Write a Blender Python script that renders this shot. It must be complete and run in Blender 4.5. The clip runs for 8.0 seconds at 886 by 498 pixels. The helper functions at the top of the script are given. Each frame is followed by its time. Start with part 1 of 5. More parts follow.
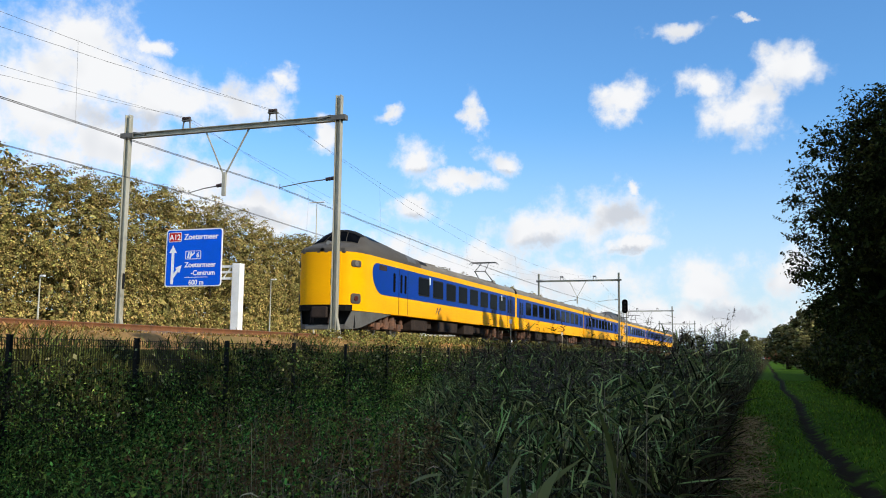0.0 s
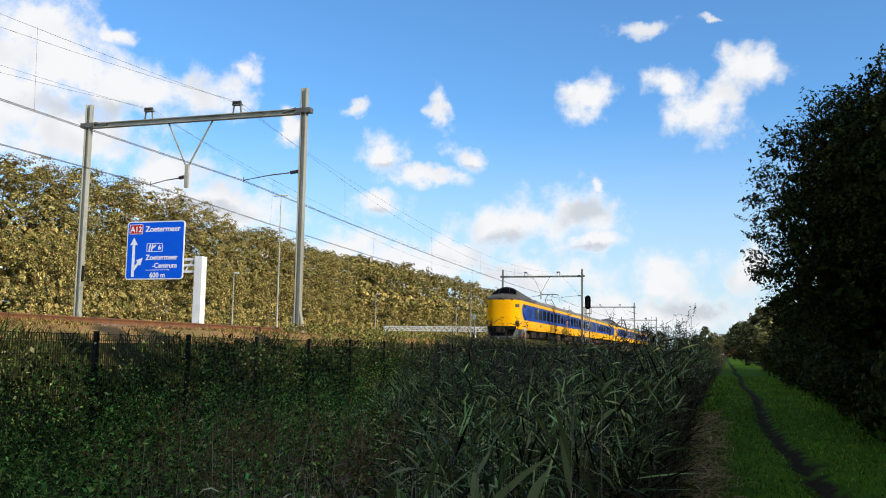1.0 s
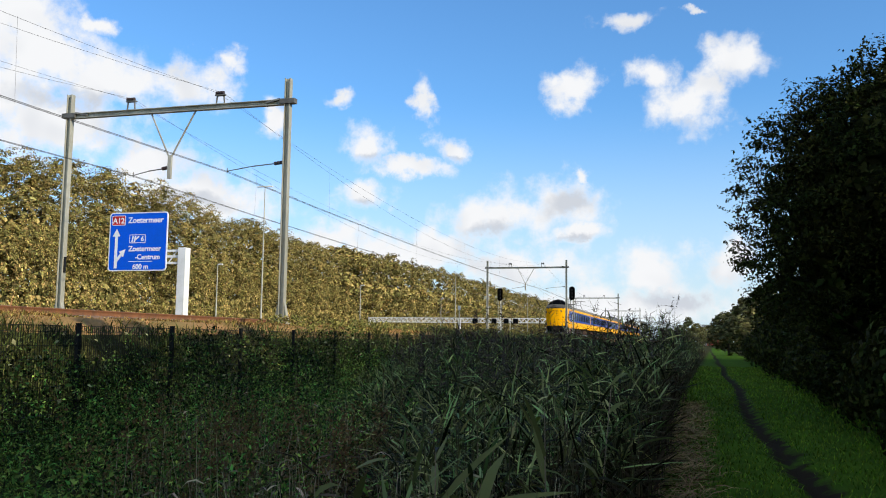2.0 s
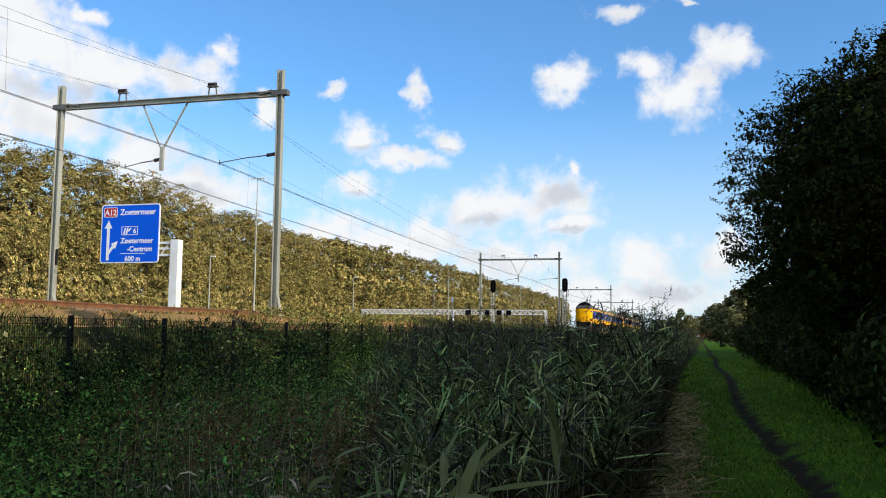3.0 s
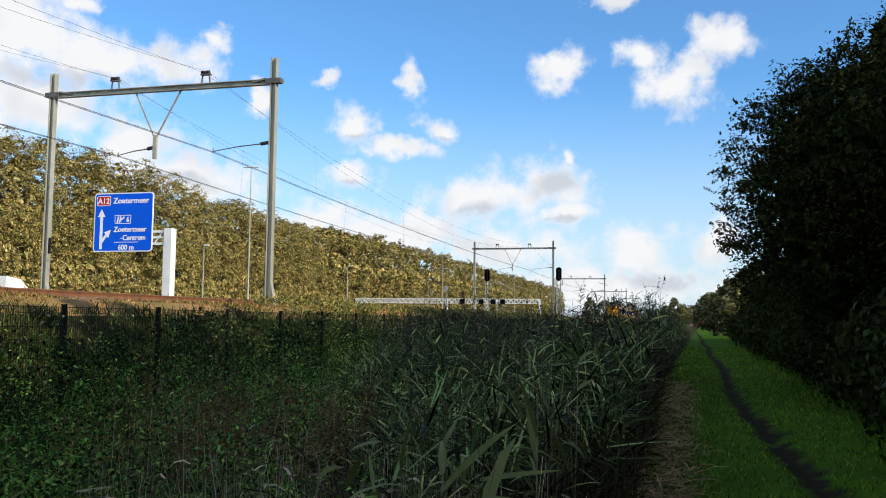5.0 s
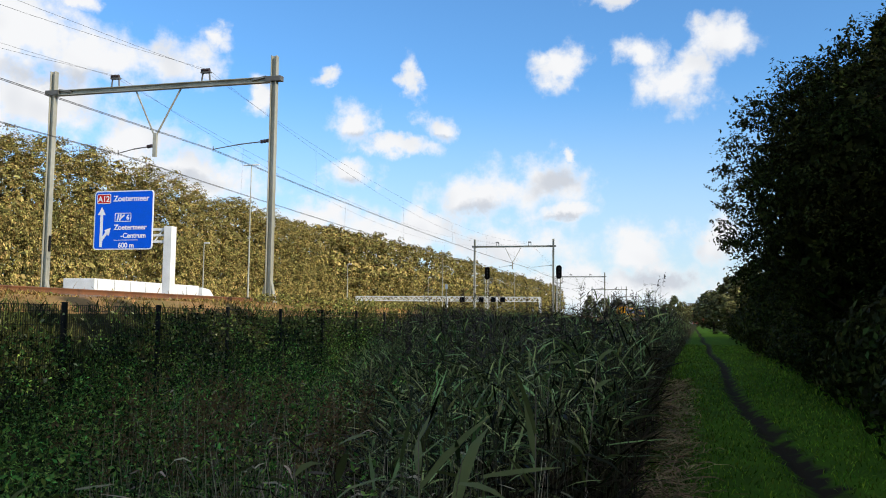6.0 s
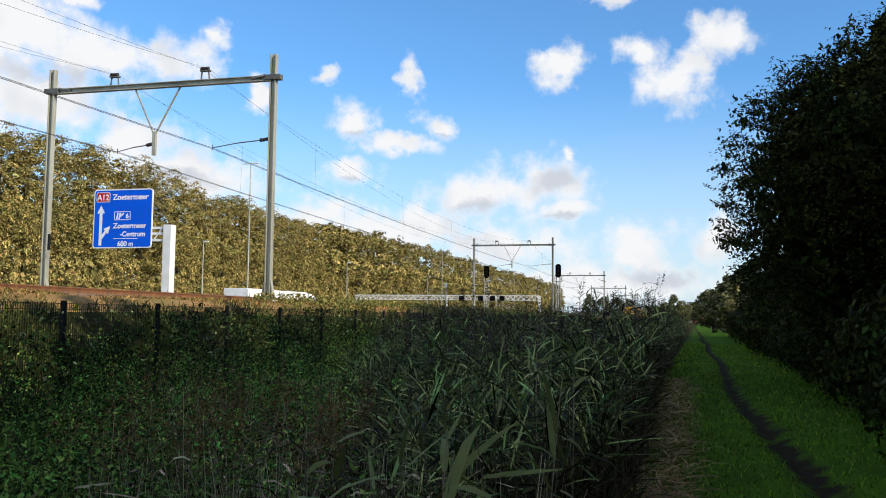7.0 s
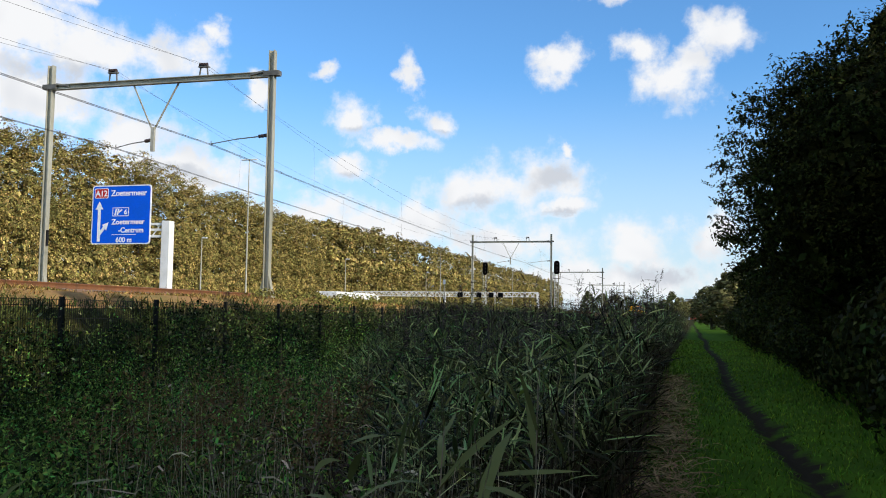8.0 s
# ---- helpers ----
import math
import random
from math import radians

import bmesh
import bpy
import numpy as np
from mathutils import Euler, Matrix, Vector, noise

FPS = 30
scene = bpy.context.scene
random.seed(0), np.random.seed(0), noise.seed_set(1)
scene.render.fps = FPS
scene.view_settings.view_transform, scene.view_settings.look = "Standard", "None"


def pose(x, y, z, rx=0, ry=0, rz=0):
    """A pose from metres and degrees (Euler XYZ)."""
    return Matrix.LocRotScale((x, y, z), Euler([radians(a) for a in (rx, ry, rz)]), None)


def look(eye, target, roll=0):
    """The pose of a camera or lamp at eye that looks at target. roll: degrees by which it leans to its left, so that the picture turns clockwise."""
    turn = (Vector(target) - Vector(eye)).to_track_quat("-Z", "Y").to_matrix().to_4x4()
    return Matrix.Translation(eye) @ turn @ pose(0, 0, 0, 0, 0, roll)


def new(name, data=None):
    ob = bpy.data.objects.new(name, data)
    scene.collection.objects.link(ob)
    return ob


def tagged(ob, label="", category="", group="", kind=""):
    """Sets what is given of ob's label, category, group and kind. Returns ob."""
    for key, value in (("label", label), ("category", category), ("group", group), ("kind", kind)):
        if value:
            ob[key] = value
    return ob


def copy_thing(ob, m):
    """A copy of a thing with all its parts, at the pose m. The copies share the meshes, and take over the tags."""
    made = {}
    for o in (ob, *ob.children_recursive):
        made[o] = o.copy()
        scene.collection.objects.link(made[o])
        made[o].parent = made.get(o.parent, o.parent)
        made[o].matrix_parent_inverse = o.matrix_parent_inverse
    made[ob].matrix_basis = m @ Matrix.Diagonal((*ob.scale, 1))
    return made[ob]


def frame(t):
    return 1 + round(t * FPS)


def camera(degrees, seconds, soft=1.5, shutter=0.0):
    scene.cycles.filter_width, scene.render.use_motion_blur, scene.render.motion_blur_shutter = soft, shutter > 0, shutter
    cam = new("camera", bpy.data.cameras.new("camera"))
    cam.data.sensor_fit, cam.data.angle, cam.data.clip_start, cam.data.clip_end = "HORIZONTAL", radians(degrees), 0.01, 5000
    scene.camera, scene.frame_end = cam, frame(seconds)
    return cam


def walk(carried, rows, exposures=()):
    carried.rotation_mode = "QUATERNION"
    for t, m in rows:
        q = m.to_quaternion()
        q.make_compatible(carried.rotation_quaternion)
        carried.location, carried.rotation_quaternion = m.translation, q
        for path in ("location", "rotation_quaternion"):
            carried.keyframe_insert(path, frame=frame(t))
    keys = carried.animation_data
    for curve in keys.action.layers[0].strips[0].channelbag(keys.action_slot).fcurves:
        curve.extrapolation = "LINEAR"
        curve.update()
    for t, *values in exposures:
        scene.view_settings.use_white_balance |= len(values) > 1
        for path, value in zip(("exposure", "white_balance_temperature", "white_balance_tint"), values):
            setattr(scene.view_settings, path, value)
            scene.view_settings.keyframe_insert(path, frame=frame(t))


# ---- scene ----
cam = camera(53.44, 8.0, soft=1.0)
EYE = (0.0, 0.0, 1.65)
# seconds, yaw, pitch, roll: a standing camera that pans with the train
TURNS = [(0.0, 19.14, 6.75, -0.58), (0.5, 17.41, 6.68, -0.84), (1.0, 16.80, 6.45, -0.84), (1.5, 16.18, 6.20, -0.78),
         (2.0, 15.81, 5.89, -0.70), (2.7, 15.48, 5.51, -0.64), (3.5, 15.20, 5.11, -0.61), (4.0, 15.08, 4.86, -0.61),
         (4.5, 14.98, 4.74, -0.63), (5.2, 14.98, 4.62, -0.65), (6.0, 14.98, 4.52, -0.66), (6.5, 14.96, 4.47, -0.67),
         (7.0, 14.94, 4.43, -0.68), (7.5, 14.91, 4.34, -0.72), (8.0, 14.84, 4.21, -0.76)]
walk(cam, [(t, pose(*EYE, 90 + p, r, y)) for t, y, p, r in TURNS])

# ---- light ----
SUN_ELEV, SUN_SIDE = 28.0, 111.0      # degrees; SUN_SIDE is the compass angle from +y towards +x
sun_dir = Vector((math.sin(radians(SUN_SIDE)) * math.cos(radians(SUN_ELEV)),
                  math.cos(radians(SUN_SIDE)) * math.cos(radians(SUN_ELEV)), math.sin(radians(SUN_ELEV))))
sun = new("sun", bpy.data.lights.new("sun", "SUN"))
sun.data.energy, sun.data.angle, sun.data.color = 5.0, radians(0.5), (1.0, 0.90, 0.75)
sun.matrix_world = look(sun_dir * 100, (0, 0, 0))

# clouds: azimuth to the left of +y, elevation, half width, half height, all in degrees
CLOUD_BANK = [(44.4, 15.1, 5.5, 4.8), (39.4, 12.7, 4.4, 1.8), (41.9, 18.6, 3.3, 2.2), (40.9, 16.6, 4.0, 2.8), (37.6, 15.2, 5.5, 2.4), (40.3, 12.1, 5.5, 2.2), (32.6, 15.5, 2.8, 1.7), (31.7, 8.7, 5.5, 2.0), (34.5, 10.6, 2.9, 1.7), (18.4, 5.5, 7.0, 1.8), (11.0, 4.6, 5.2, 1.7), (2.4, 4.2, 2.5, 2.5), (-2.3, 5.1, 1.7, 2.2), (5.5, 2.1, 11.0, 1.5), (23.5, 6.5, 4.4, 1.5)]
# thick grey undersides of the larger clouds
CLOUD_SHADE = [(12.3, 7.0, 2.9, 0.75), (8.0, 9.1, 2.1, 1.3), (7.4, 6.4, 1.6, 0.4), (20.8, 8.6, 2.2, 0.5), (1.0, 2.6, 4.0, 1.0), (39.5, 14.0, 4.5, 0.9), (33.0, 8.4, 4.0, 0.8), (0.2, 13.4, 2.0, 0.6), (20.3, 11.6, 1.6, 0.5), (15.6, 11.9, 1.2, 0.35)]
CLOUD_PUFFS = [(30.1, 17.2, 1.3, 0.9), (22.5, 15.3, 1.0, 0.5), (17.3, 15.4, 0.7, 1.2), (20.7, 12.4, 1.5, 1.4), (15.8, 12.6, 1.3, 1.0), (18.4, 11.1, 2.9, 0.6), (21.0, 9.3, 2.4, 1.0), (7.2, 16.2, 1.5, 1.5), (2.6, 16.8, 1.7, 1.2), (0.3, 14.8, 2.6, 1.8), (-2.9, 17.4, 2.1, 1.6), (-1.3, 16.1, 1.7, 1.5), (4.0, 20.3, 2.0, 0.7), (-0.5, 20.3, 0.7, 0.3), (38.1, 18.9, 1.1, 0.7), (27.0, 13.9, 0.9, 1.1), (12.4, 8.1, 3.7, 1.9), (8.2, 9.0, 2.7, 2.1), (7.3, 6.9, 1.8, 0.8), (7.2, 10.8, 0.6, 0.5)]


def build_world():
    world = bpy.data.worlds.new("sky")
    scene.world = world
    world.use_nodes = True
    nt = world.node_tree
    nt.nodes.clear()
    N, L = nt.nodes.new, nt.links.new

    def math_node(op, a, b=None, c=None, clamp=False):
        n = N("ShaderNodeMath")
        n.operation, n.use_clamp = op, clamp
        for i, v in enumerate((a, b, c)):
            if v is None:
                continue
            if isinstance(v, (int, float)):
                n.inputs[i].default_value = v
            else:
                L(v, n.inputs[i])
        return n.outputs[0]

    def noise_node(vec, scale, detail=5.0, rough=0.55):
        n = N("ShaderNodeTexNoise")
        n.inputs["Scale"].default_value, n.inputs["Detail"].default_value = scale, detail
        n.inputs["Roughness"].default_value = rough
        L(vec, n.inputs["Vector"])
        return n

    def ramp_map(v, lo, hi, a=0.0, b=1.0):
        n = N("ShaderNodeMapRange")
        n.interpolation_type = "SMOOTHSTEP"
        for i, x in enumerate((lo, hi, a, b)):
            n.inputs[i + 1].default_value = x
        L(v, n.inputs[0])
        return n.outputs[0]

    tc = N("ShaderNodeTexCoord")
    direction = tc.outputs["Generated"]
    sep = N("ShaderNodeSeparateXYZ")
    L(direction, sep.inputs[0])
    az = math_node("MULTIPLY", math_node("ARCTAN2", math_node("MULTIPLY", sep.outputs[0], -1.0), sep.outputs[1]), 57.29578)
    el = math_node("MULTIPLY", math_node("ARCSINE", sep.outputs[2]), 57.29578)
    warp = noise_node(direction, 13.0, 6.0, 0.6)
    sepw = N("ShaderNodeSeparateColor")
    L(warp.outputs["Color"], sepw.inputs[0])
    uu = math_node("ADD", az, math_node("MULTIPLY_ADD", sepw.outputs[0], 5.0, -2.5))
    vv = math_node("ADD", el, math_node("MULTIPLY_ADD", sepw.outputs[1], 4.0, -2.0))
    comb = N("ShaderNodeCombineXYZ")
    L(uu, comb.inputs[0])
    L(vv, comb.inputs[1])

    def field_of(blobs):
        out = None
        for a, e, ra, re in blobs:
            m = N("ShaderNodeVectorMath")
            m.operation = "MULTIPLY_ADD"
            m.inputs[1].default_value = (1 / ra, 1 / re, 0)
            m.inputs[2].default_value = (-a / ra, -e / re, 0)
            L(comb.outputs[0], m.inputs[0])
            ln = N("ShaderNodeVectorMath")
            ln.operation = "LENGTH"
            L(m.outputs[0], ln.inputs[0])
            v = math_node("SUBTRACT", 1.15, ln.outputs["Value"])
            out = v if out is None else math_node("SMOOTH_MAX", out, v, 0.12)
        return out

    fine = noise_node(direction, 34.0, 7.0, 0.6).outputs["Fac"]
    big = noise_node(direction, 5.0, 6.0, 0.55).outputs["Fac"]
    # unseen cloud added to the sides and overhead, to whiten the fill light
    aside = math_node("MAXIMUM", ramp_map(math_node("ABSOLUTE", math_node("SUBTRACT", az, 15.0)), 36.0, 50.0), ramp_map(el, 23.0, 32.0))
    general = math_node("MULTIPLY_ADD", math_node("SUBTRACT", big, 0.465), 5.0, math_node("MULTIPLY_ADD", aside, 4.0, -4.0))
    field = math_node("MAXIMUM", math_node("MAXIMUM", field_of(CLOUD_BANK), field_of(CLOUD_PUFFS)), general)
    body = math_node("ADD", field, math_node("MULTIPLY_ADD", fine, 1.9, -1.02))
    cover = ramp_map(body, -0.16, 0.80)
    # grey undersides: thick parts, in broad patches
    low = N("ShaderNodeVectorMath")
    low.operation = "ADD"
    low.inputs[1].default_value = (0.012, 0.0, 0.022)
    L(direction, low.inputs[0])
    lit = math_node("SUBTRACT", noise_node(low.outputs[0], 7.0, 3.0, 0.5).outputs["Fac"], noise_node(direction, 7.0, 3.0, 0.5).outputs["Fac"])
    patchy = math_node("MULTIPLY", ramp_map(lit, -0.02, 0.12), 0.45)
    thick = math_node("MULTIPLY", ramp_map(field_of(CLOUD_SHADE), 0.0, 0.85), 0.9)
    under = math_node("MULTIPLY", ramp_map(body, 0.1, 0.7), math_node("MAXIMUM", patchy, thick))
    tone = N("ShaderNodeMix")
    tone.data_type = "RGBA"
    tone.inputs["A"].default_value = (0.93, 0.94, 0.96, 1)
    tone.inputs["B"].default_value = (0.60, 0.64, 0.71, 1)
    L(under, tone.inputs["Factor"])

    sky = N("ShaderNodeTexSky")
    sky.sky_type, sky.sun_disc = "NISHITA", False
    sky.sun_elevation, sky.sun_rotation = radians(SUN_ELEV), radians(SUN_SIDE)
    sky.altitude, sky.air_density, sky.dust_density, sky.ozone_density = 0, 1.0, 0.6, 1.6
    gain = N("ShaderNodeMix")
    gain.data_type, gain.blend_type = "RGBA", "MULTIPLY"
    gain.inputs["Factor"].default_value = 1.0
    gain.inputs["B"].default_value = (SKY_GAIN[0], SKY_GAIN[1], SKY_GAIN[2], 1)
    L(sky.outputs[0], gain.inputs["A"])
    # thin white veil towards the horizon
    veil = N("ShaderNodeMix")
    veil.data_type = "RGBA"
    veil.inputs["B"].default_value = (0.72, 0.82, 0.92, 1)
    L(ramp_map(el, 16.0, 0.0, 0.0, 0.75), veil.inputs["Factor"])
    L(gain.outputs["Result"], veil.inputs["A"])
    mix = N("ShaderNodeMix")
    mix.data_type = "RGBA"
    L(cover, mix.inputs["Factor"])
    L(veil.outputs["Result"], mix.inputs["A"])
    L(tone.outputs["Result"], mix.inputs["B"])
    bg = N("ShaderNodeBackground")
    bg.inputs["Strength"].default_value = 1.0
    L(mix.outputs["Result"], bg.inputs["Color"])
    out = N("ShaderNodeOutputWorld")
    L(bg.outputs[0], out.inputs["Surface"])


SKY_GAIN = (0.092, 0.155, 0.208)
build_world()


# ---- materials ----
def material(name, base, second=None, scale=3.0, rough=0.7, metal=0.0, bump=0.15, fine=40.0, per="", spread=0.25,
             soft=0.0, stretch=(1, 1, 1), patches=0.5, spec=0.25, ior=1.4):
    """A surface with broad patches of a second colour, fine grain and relief, and, with per, a tone for each piece or island."""
    m = bpy.data.materials.new(name)
    m.use_nodes = True
    nt = m.node_tree
    N, L = nt.nodes.new, nt.links.new
    p = nt.nodes["Principled BSDF"]
    p.inputs["Roughness"].default_value, p.inputs["Metallic"].default_value = rough, metal
    p.inputs["Specular IOR Level"].default_value, p.inputs["IOR"].default_value = spec, ior
    second = second or tuple(c * 0.72 for c in base)
    tc = N("ShaderNodeTexCoord")
    mp = N("ShaderNodeMapping")
    mp.inputs["Scale"].default_value = stretch
    L(tc.outputs["Object"], mp.inputs[0])
    a = N("ShaderNodeTexNoise")
    a.inputs["Scale"].default_value, a.inputs["Detail"].default_value = scale, 6.0
    b = N("ShaderNodeTexNoise")
    b.inputs["Scale"].default_value, b.inputs["Detail"].default_value = fine, 3.0
    L(mp.outputs[0], a.inputs["Vector"])
    L(mp.outputs[0], b.inputs["Vector"])
    rg = N("ShaderNodeMapRange")
    rg.inputs[1].default_value, rg.inputs[2].default_value = patches - 0.14, patches + 0.16
    L(a.outputs["Fac"], rg.inputs[0])
    mix = N("ShaderNodeMix")
    mix.data_type = "RGBA"
    mix.inputs["A"].default_value, mix.inputs["B"].default_value = (*base, 1), (*second, 1)
    L(rg.outputs[0], mix.inputs["Factor"])
    val = N("ShaderNodeMapRange")
    val.inputs[3].default_value, val.inputs[4].default_value = 0.85, 1.15
    L(b.outputs["Fac"], val.inputs[0])
    val.inputs[1].default_value, val.inputs[2].default_value = 0.3, 0.7
    hsv = N("ShaderNodeHueSaturation")
    L(mix.outputs["Result"], hsv.inputs["Color"])
    value = val.outputs[0]
    if per:
        src = N("ShaderNodeObjectInfo").outputs["Random"] if per == "object" else N("ShaderNodeNewGeometry").outputs["Random Per Island"]
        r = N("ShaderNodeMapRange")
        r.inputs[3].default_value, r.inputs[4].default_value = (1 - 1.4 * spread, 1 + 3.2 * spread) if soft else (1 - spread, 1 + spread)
        if soft:                                            # leaf highlights put into the colour: most leaves dull, a few bright
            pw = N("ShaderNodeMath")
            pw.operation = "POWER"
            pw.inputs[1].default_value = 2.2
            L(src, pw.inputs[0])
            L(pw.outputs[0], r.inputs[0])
        else:
            L(src, r.inputs[0])
        mul = N("ShaderNodeMath")
        mul.operation = "MULTIPLY"
        L(r.outputs[0], mul.inputs[0])
        L(value, mul.inputs[1])
        value = mul.outputs[0]
        h = N("ShaderNodeMapRange")
        h.inputs[3].default_value, h.inputs[4].default_value = 0.5 - spread * 0.08, 0.5 + spread * 0.08
        fr = N("ShaderNodeMath")
        fr.operation = "FRACT"
        m7 = N("ShaderNodeMath")
        m7.operation = "MULTIPLY"
        m7.inputs[1].default_value = 7.31
        L(src, m7.inputs[0])
        L(m7.outputs[0], fr.inputs[0])
        L(fr.outputs[0], h.inputs[0])
        L(h.outputs[0], hsv.inputs["Hue"])
    L(value, hsv.inputs["Value"])
    L(hsv.outputs[0], p.inputs["Base Color"])
    if bump:
        bp = N("ShaderNodeBump")
        bp.inputs["Strength"].default_value, bp.inputs["Distance"].default_value = bump, 0.02
        L(b.outputs["Fac"], bp.inputs["Height"])
        L(bp.outputs[0], p.inputs["Normal"])
    if soft:
        tr = N("ShaderNodeBsdfTranslucent")
        L(hsv.outputs[0], tr.inputs["Color"])
        ms = N("ShaderNodeMixShader")
        ms.inputs[0].default_value = soft
        L(p.outputs[0], ms.inputs[1])
        L(tr.outputs[0], ms.inputs[2])
        L(ms.outputs[0], nt.nodes["Material Output"].inputs["Surface"])
    return m


M = {}
M["ground"] = material("soil_and_grass", (0.022, 0.028, 0.010), (0.032, 0.03, 0.013), 0.6, 0.95, bump=0.5, fine=9, spec=0.02)
M["path"] = material("short_grass", (0.06, 0.13, 0.01), (0.04, 0.085, 0.01), 0.8, 0.95, bump=0.6, fine=60, spec=0.02)
def add_rut(m):
    """Mixes bare dark mud along the wheel rut into the path's turf."""
    nt = m.node_tree
    N, L = nt.nodes.new, nt.links.new

    def mm(op, a, b=None):
        n = N("ShaderNodeMath")
        n.operation = op
        for i, v in enumerate((a, b)):
            if v is not None:
                if isinstance(v, (int, float)):
                    n.inputs[i].default_value = v
                else:
                    L(v, n.inputs[i])
        return n.outputs[0]

    tc, sep = N("ShaderNodeTexCoord"), N("ShaderNodeSeparateXYZ")
    L(tc.outputs["Object"], sep.inputs[0])
    x, y = sep.outputs[0], sep.outputs[1]
    mid = mm("ADD", mm("MULTIPLY", mm("SINE", mm("MULTIPLY", y, 0.22)), 0.09), mm("MULTIPLY", mm("MAXIMUM", mm("SUBTRACT", y, 20.0), 0.0), 0.012))
    off = mm("ABSOLUTE", mm("SUBTRACT", x, mm("ADD", mid, 1.30)))
    nz = N("ShaderNodeTexNoise")
    nz.inputs["Scale"].default_value, nz.inputs["Detail"].default_value = 2.6, 6.0
    L(tc.outputs["Object"], nz.inputs["Vector"])
    mask = N("ShaderNodeMapRange")
    mask.inputs[1].default_value, mask.inputs[2].default_value = 0.26, 0.10
    L(mm("ADD", off, mm("MULTIPLY", mm("SUBTRACT", nz.outputs["Fac"], 0.5), 0.85)), mask.inputs[0])
    p = nt.nodes["Principled BSDF"]
    turf = p.inputs["Base Color"].links[0].from_socket
    mix = N("ShaderNodeMix")
    mix.data_type = "RGBA"
    mix.inputs["B"].default_value = (0.026, 0.021, 0.014, 1)
    L(turf, mix.inputs["A"])
    L(mask.outputs[0], mix.inputs["Factor"])
    # turf gives way to bare soil under the reeds and under the shrubs
    edge = N("ShaderNodeMapRange")
    edge.inputs[1].default_value, edge.inputs[2].default_value = 2.0, 2.5
    wide = mm("ABSOLUTE", mm("SUBTRACT", x, mm("ADD", mm("MULTIPLY", mm("MAXIMUM", mm("SUBTRACT", y, 20.0), 0.0), 0.022), 1.75)))
    L(mm("ADD", wide, mm("MULTIPLY", mm("SUBTRACT", nz.outputs["Fac"], 0.5), 1.2)), edge.inputs[0])
    soil = N("ShaderNodeMix")
    soil.data_type = "RGBA"
    soil.inputs["B"].default_value = (0.035, 0.034, 0.014, 1)
    L(mix.outputs["Result"], soil.inputs["A"])
    L(edge.outputs[0], soil.inputs["Factor"])
    L(soil.outputs["Result"], p.inputs["Base Color"])


add_rut(M["path"])
M["cess"] = material("dry_grass_and_rusty_grit", (0.30, 0.175, 0.075), (0.20, 0.145, 0.055), 0.8, 0.95, bump=0.8, fine=14, spec=0.05)
M["ballast"] = material("rusty_ballast", (0.20, 0.125, 0.08), (0.12, 0.085, 0.06), 1.5, 0.95, bump=1.0, fine=22)
M["rail"] = material("rusty_rail", (0.23, 0.10, 0.045), (0.14, 0.07, 0.04), 3, 0.8, 0.2)
M["railhead"] = material("polished_steel", (0.5, 0.48, 0.45), None, 3, 0.3, 1.0, 0.05)
M["sleeper"] = material("grey_concrete", (0.27, 0.25, 0.22), None, 4, 0.9)
M["galv"] = material("weathered_galvanised_steel", (0.47, 0.46, 0.38), (0.34, 0.33, 0.26), 2.2, 0.55, 0.35, 0.1, stretch=(1, 1, 0.15))
M["galv_dark"] = material("dark_grey_steel", (0.16, 0.16, 0.15), (0.11, 0.11, 0.10), 3, 0.6, 0.3, 0.1)
M["wire"] = material("oxidised_copper_wire", (0.09, 0.085, 0.075), None, 5, 0.6, 0.5, 0.0)
M["insulator"] = material("brown_porcelain", (0.06, 0.04, 0.035), None, 6, 0.3, 0.0, 0.0)
M["fence"] = material("black_coated_steel", (0.012, 0.013, 0.012), None, 5, 0.5, 0.0, 0.05)
M["sign_blue"] = material("blue_sign_sheet", (0.003, 0.10, 0.72), (0.004, 0.10, 0.66), 1.2, 0.45, 0, 0.02, spec=0.1)
M["sign_white"] = material("white_sign_sheet", (0.82, 0.84, 0.86), (0.78, 0.80, 0.82), 1.5, 0.5, 0, 0.02)
M["sign_red"] = material("red_sign_sheet", (0.55, 0.02, 0.02), None, 1.5, 0.5, 0, 0.02)
M["white_steel"] = material("white_painted_steel", (0.80, 0.80, 0.78), (0.70, 0.70, 0.67), 1.2, 0.45, 0, 0.03)
M["asphalt"] = material("asphalt", (0.06, 0.06, 0.062), (0.045, 0.045, 0.046), 0.5, 0.9, bump=0.5, fine=60)
M["roadline"] = material("road_paint", (0.7, 0.7, 0.68), None, 3, 0.7)
M["bark"] = material("grey_brown_bark", (0.11, 0.085, 0.06), (0.06, 0.05, 0.035), 5, 0.95, bump=0.9, fine=20, stretch=(1, 1, 0.25))
# greener patches, darkened to put the shade between tufts into the colour
M["wood_leaf"] = material("autumn_leaves", (0.34, 0.255, 0.080), (0.15, 0.145, 0.048), 0.5, 0.75, bump=0, per="island", spread=0.40, soft=0.05, fine=2.0, spec=0.08)
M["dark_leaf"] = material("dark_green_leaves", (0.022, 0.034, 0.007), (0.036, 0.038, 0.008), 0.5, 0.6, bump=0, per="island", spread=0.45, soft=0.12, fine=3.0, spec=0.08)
M["reed_leaf"] = material("reed_leaves", (0.110, 0.165, 0.046), (0.13, 0.135, 0.05), 0.8, 0.6, bump=0, per="island", spread=0.68, soft=0.12, fine=5.0, spec=0.1)
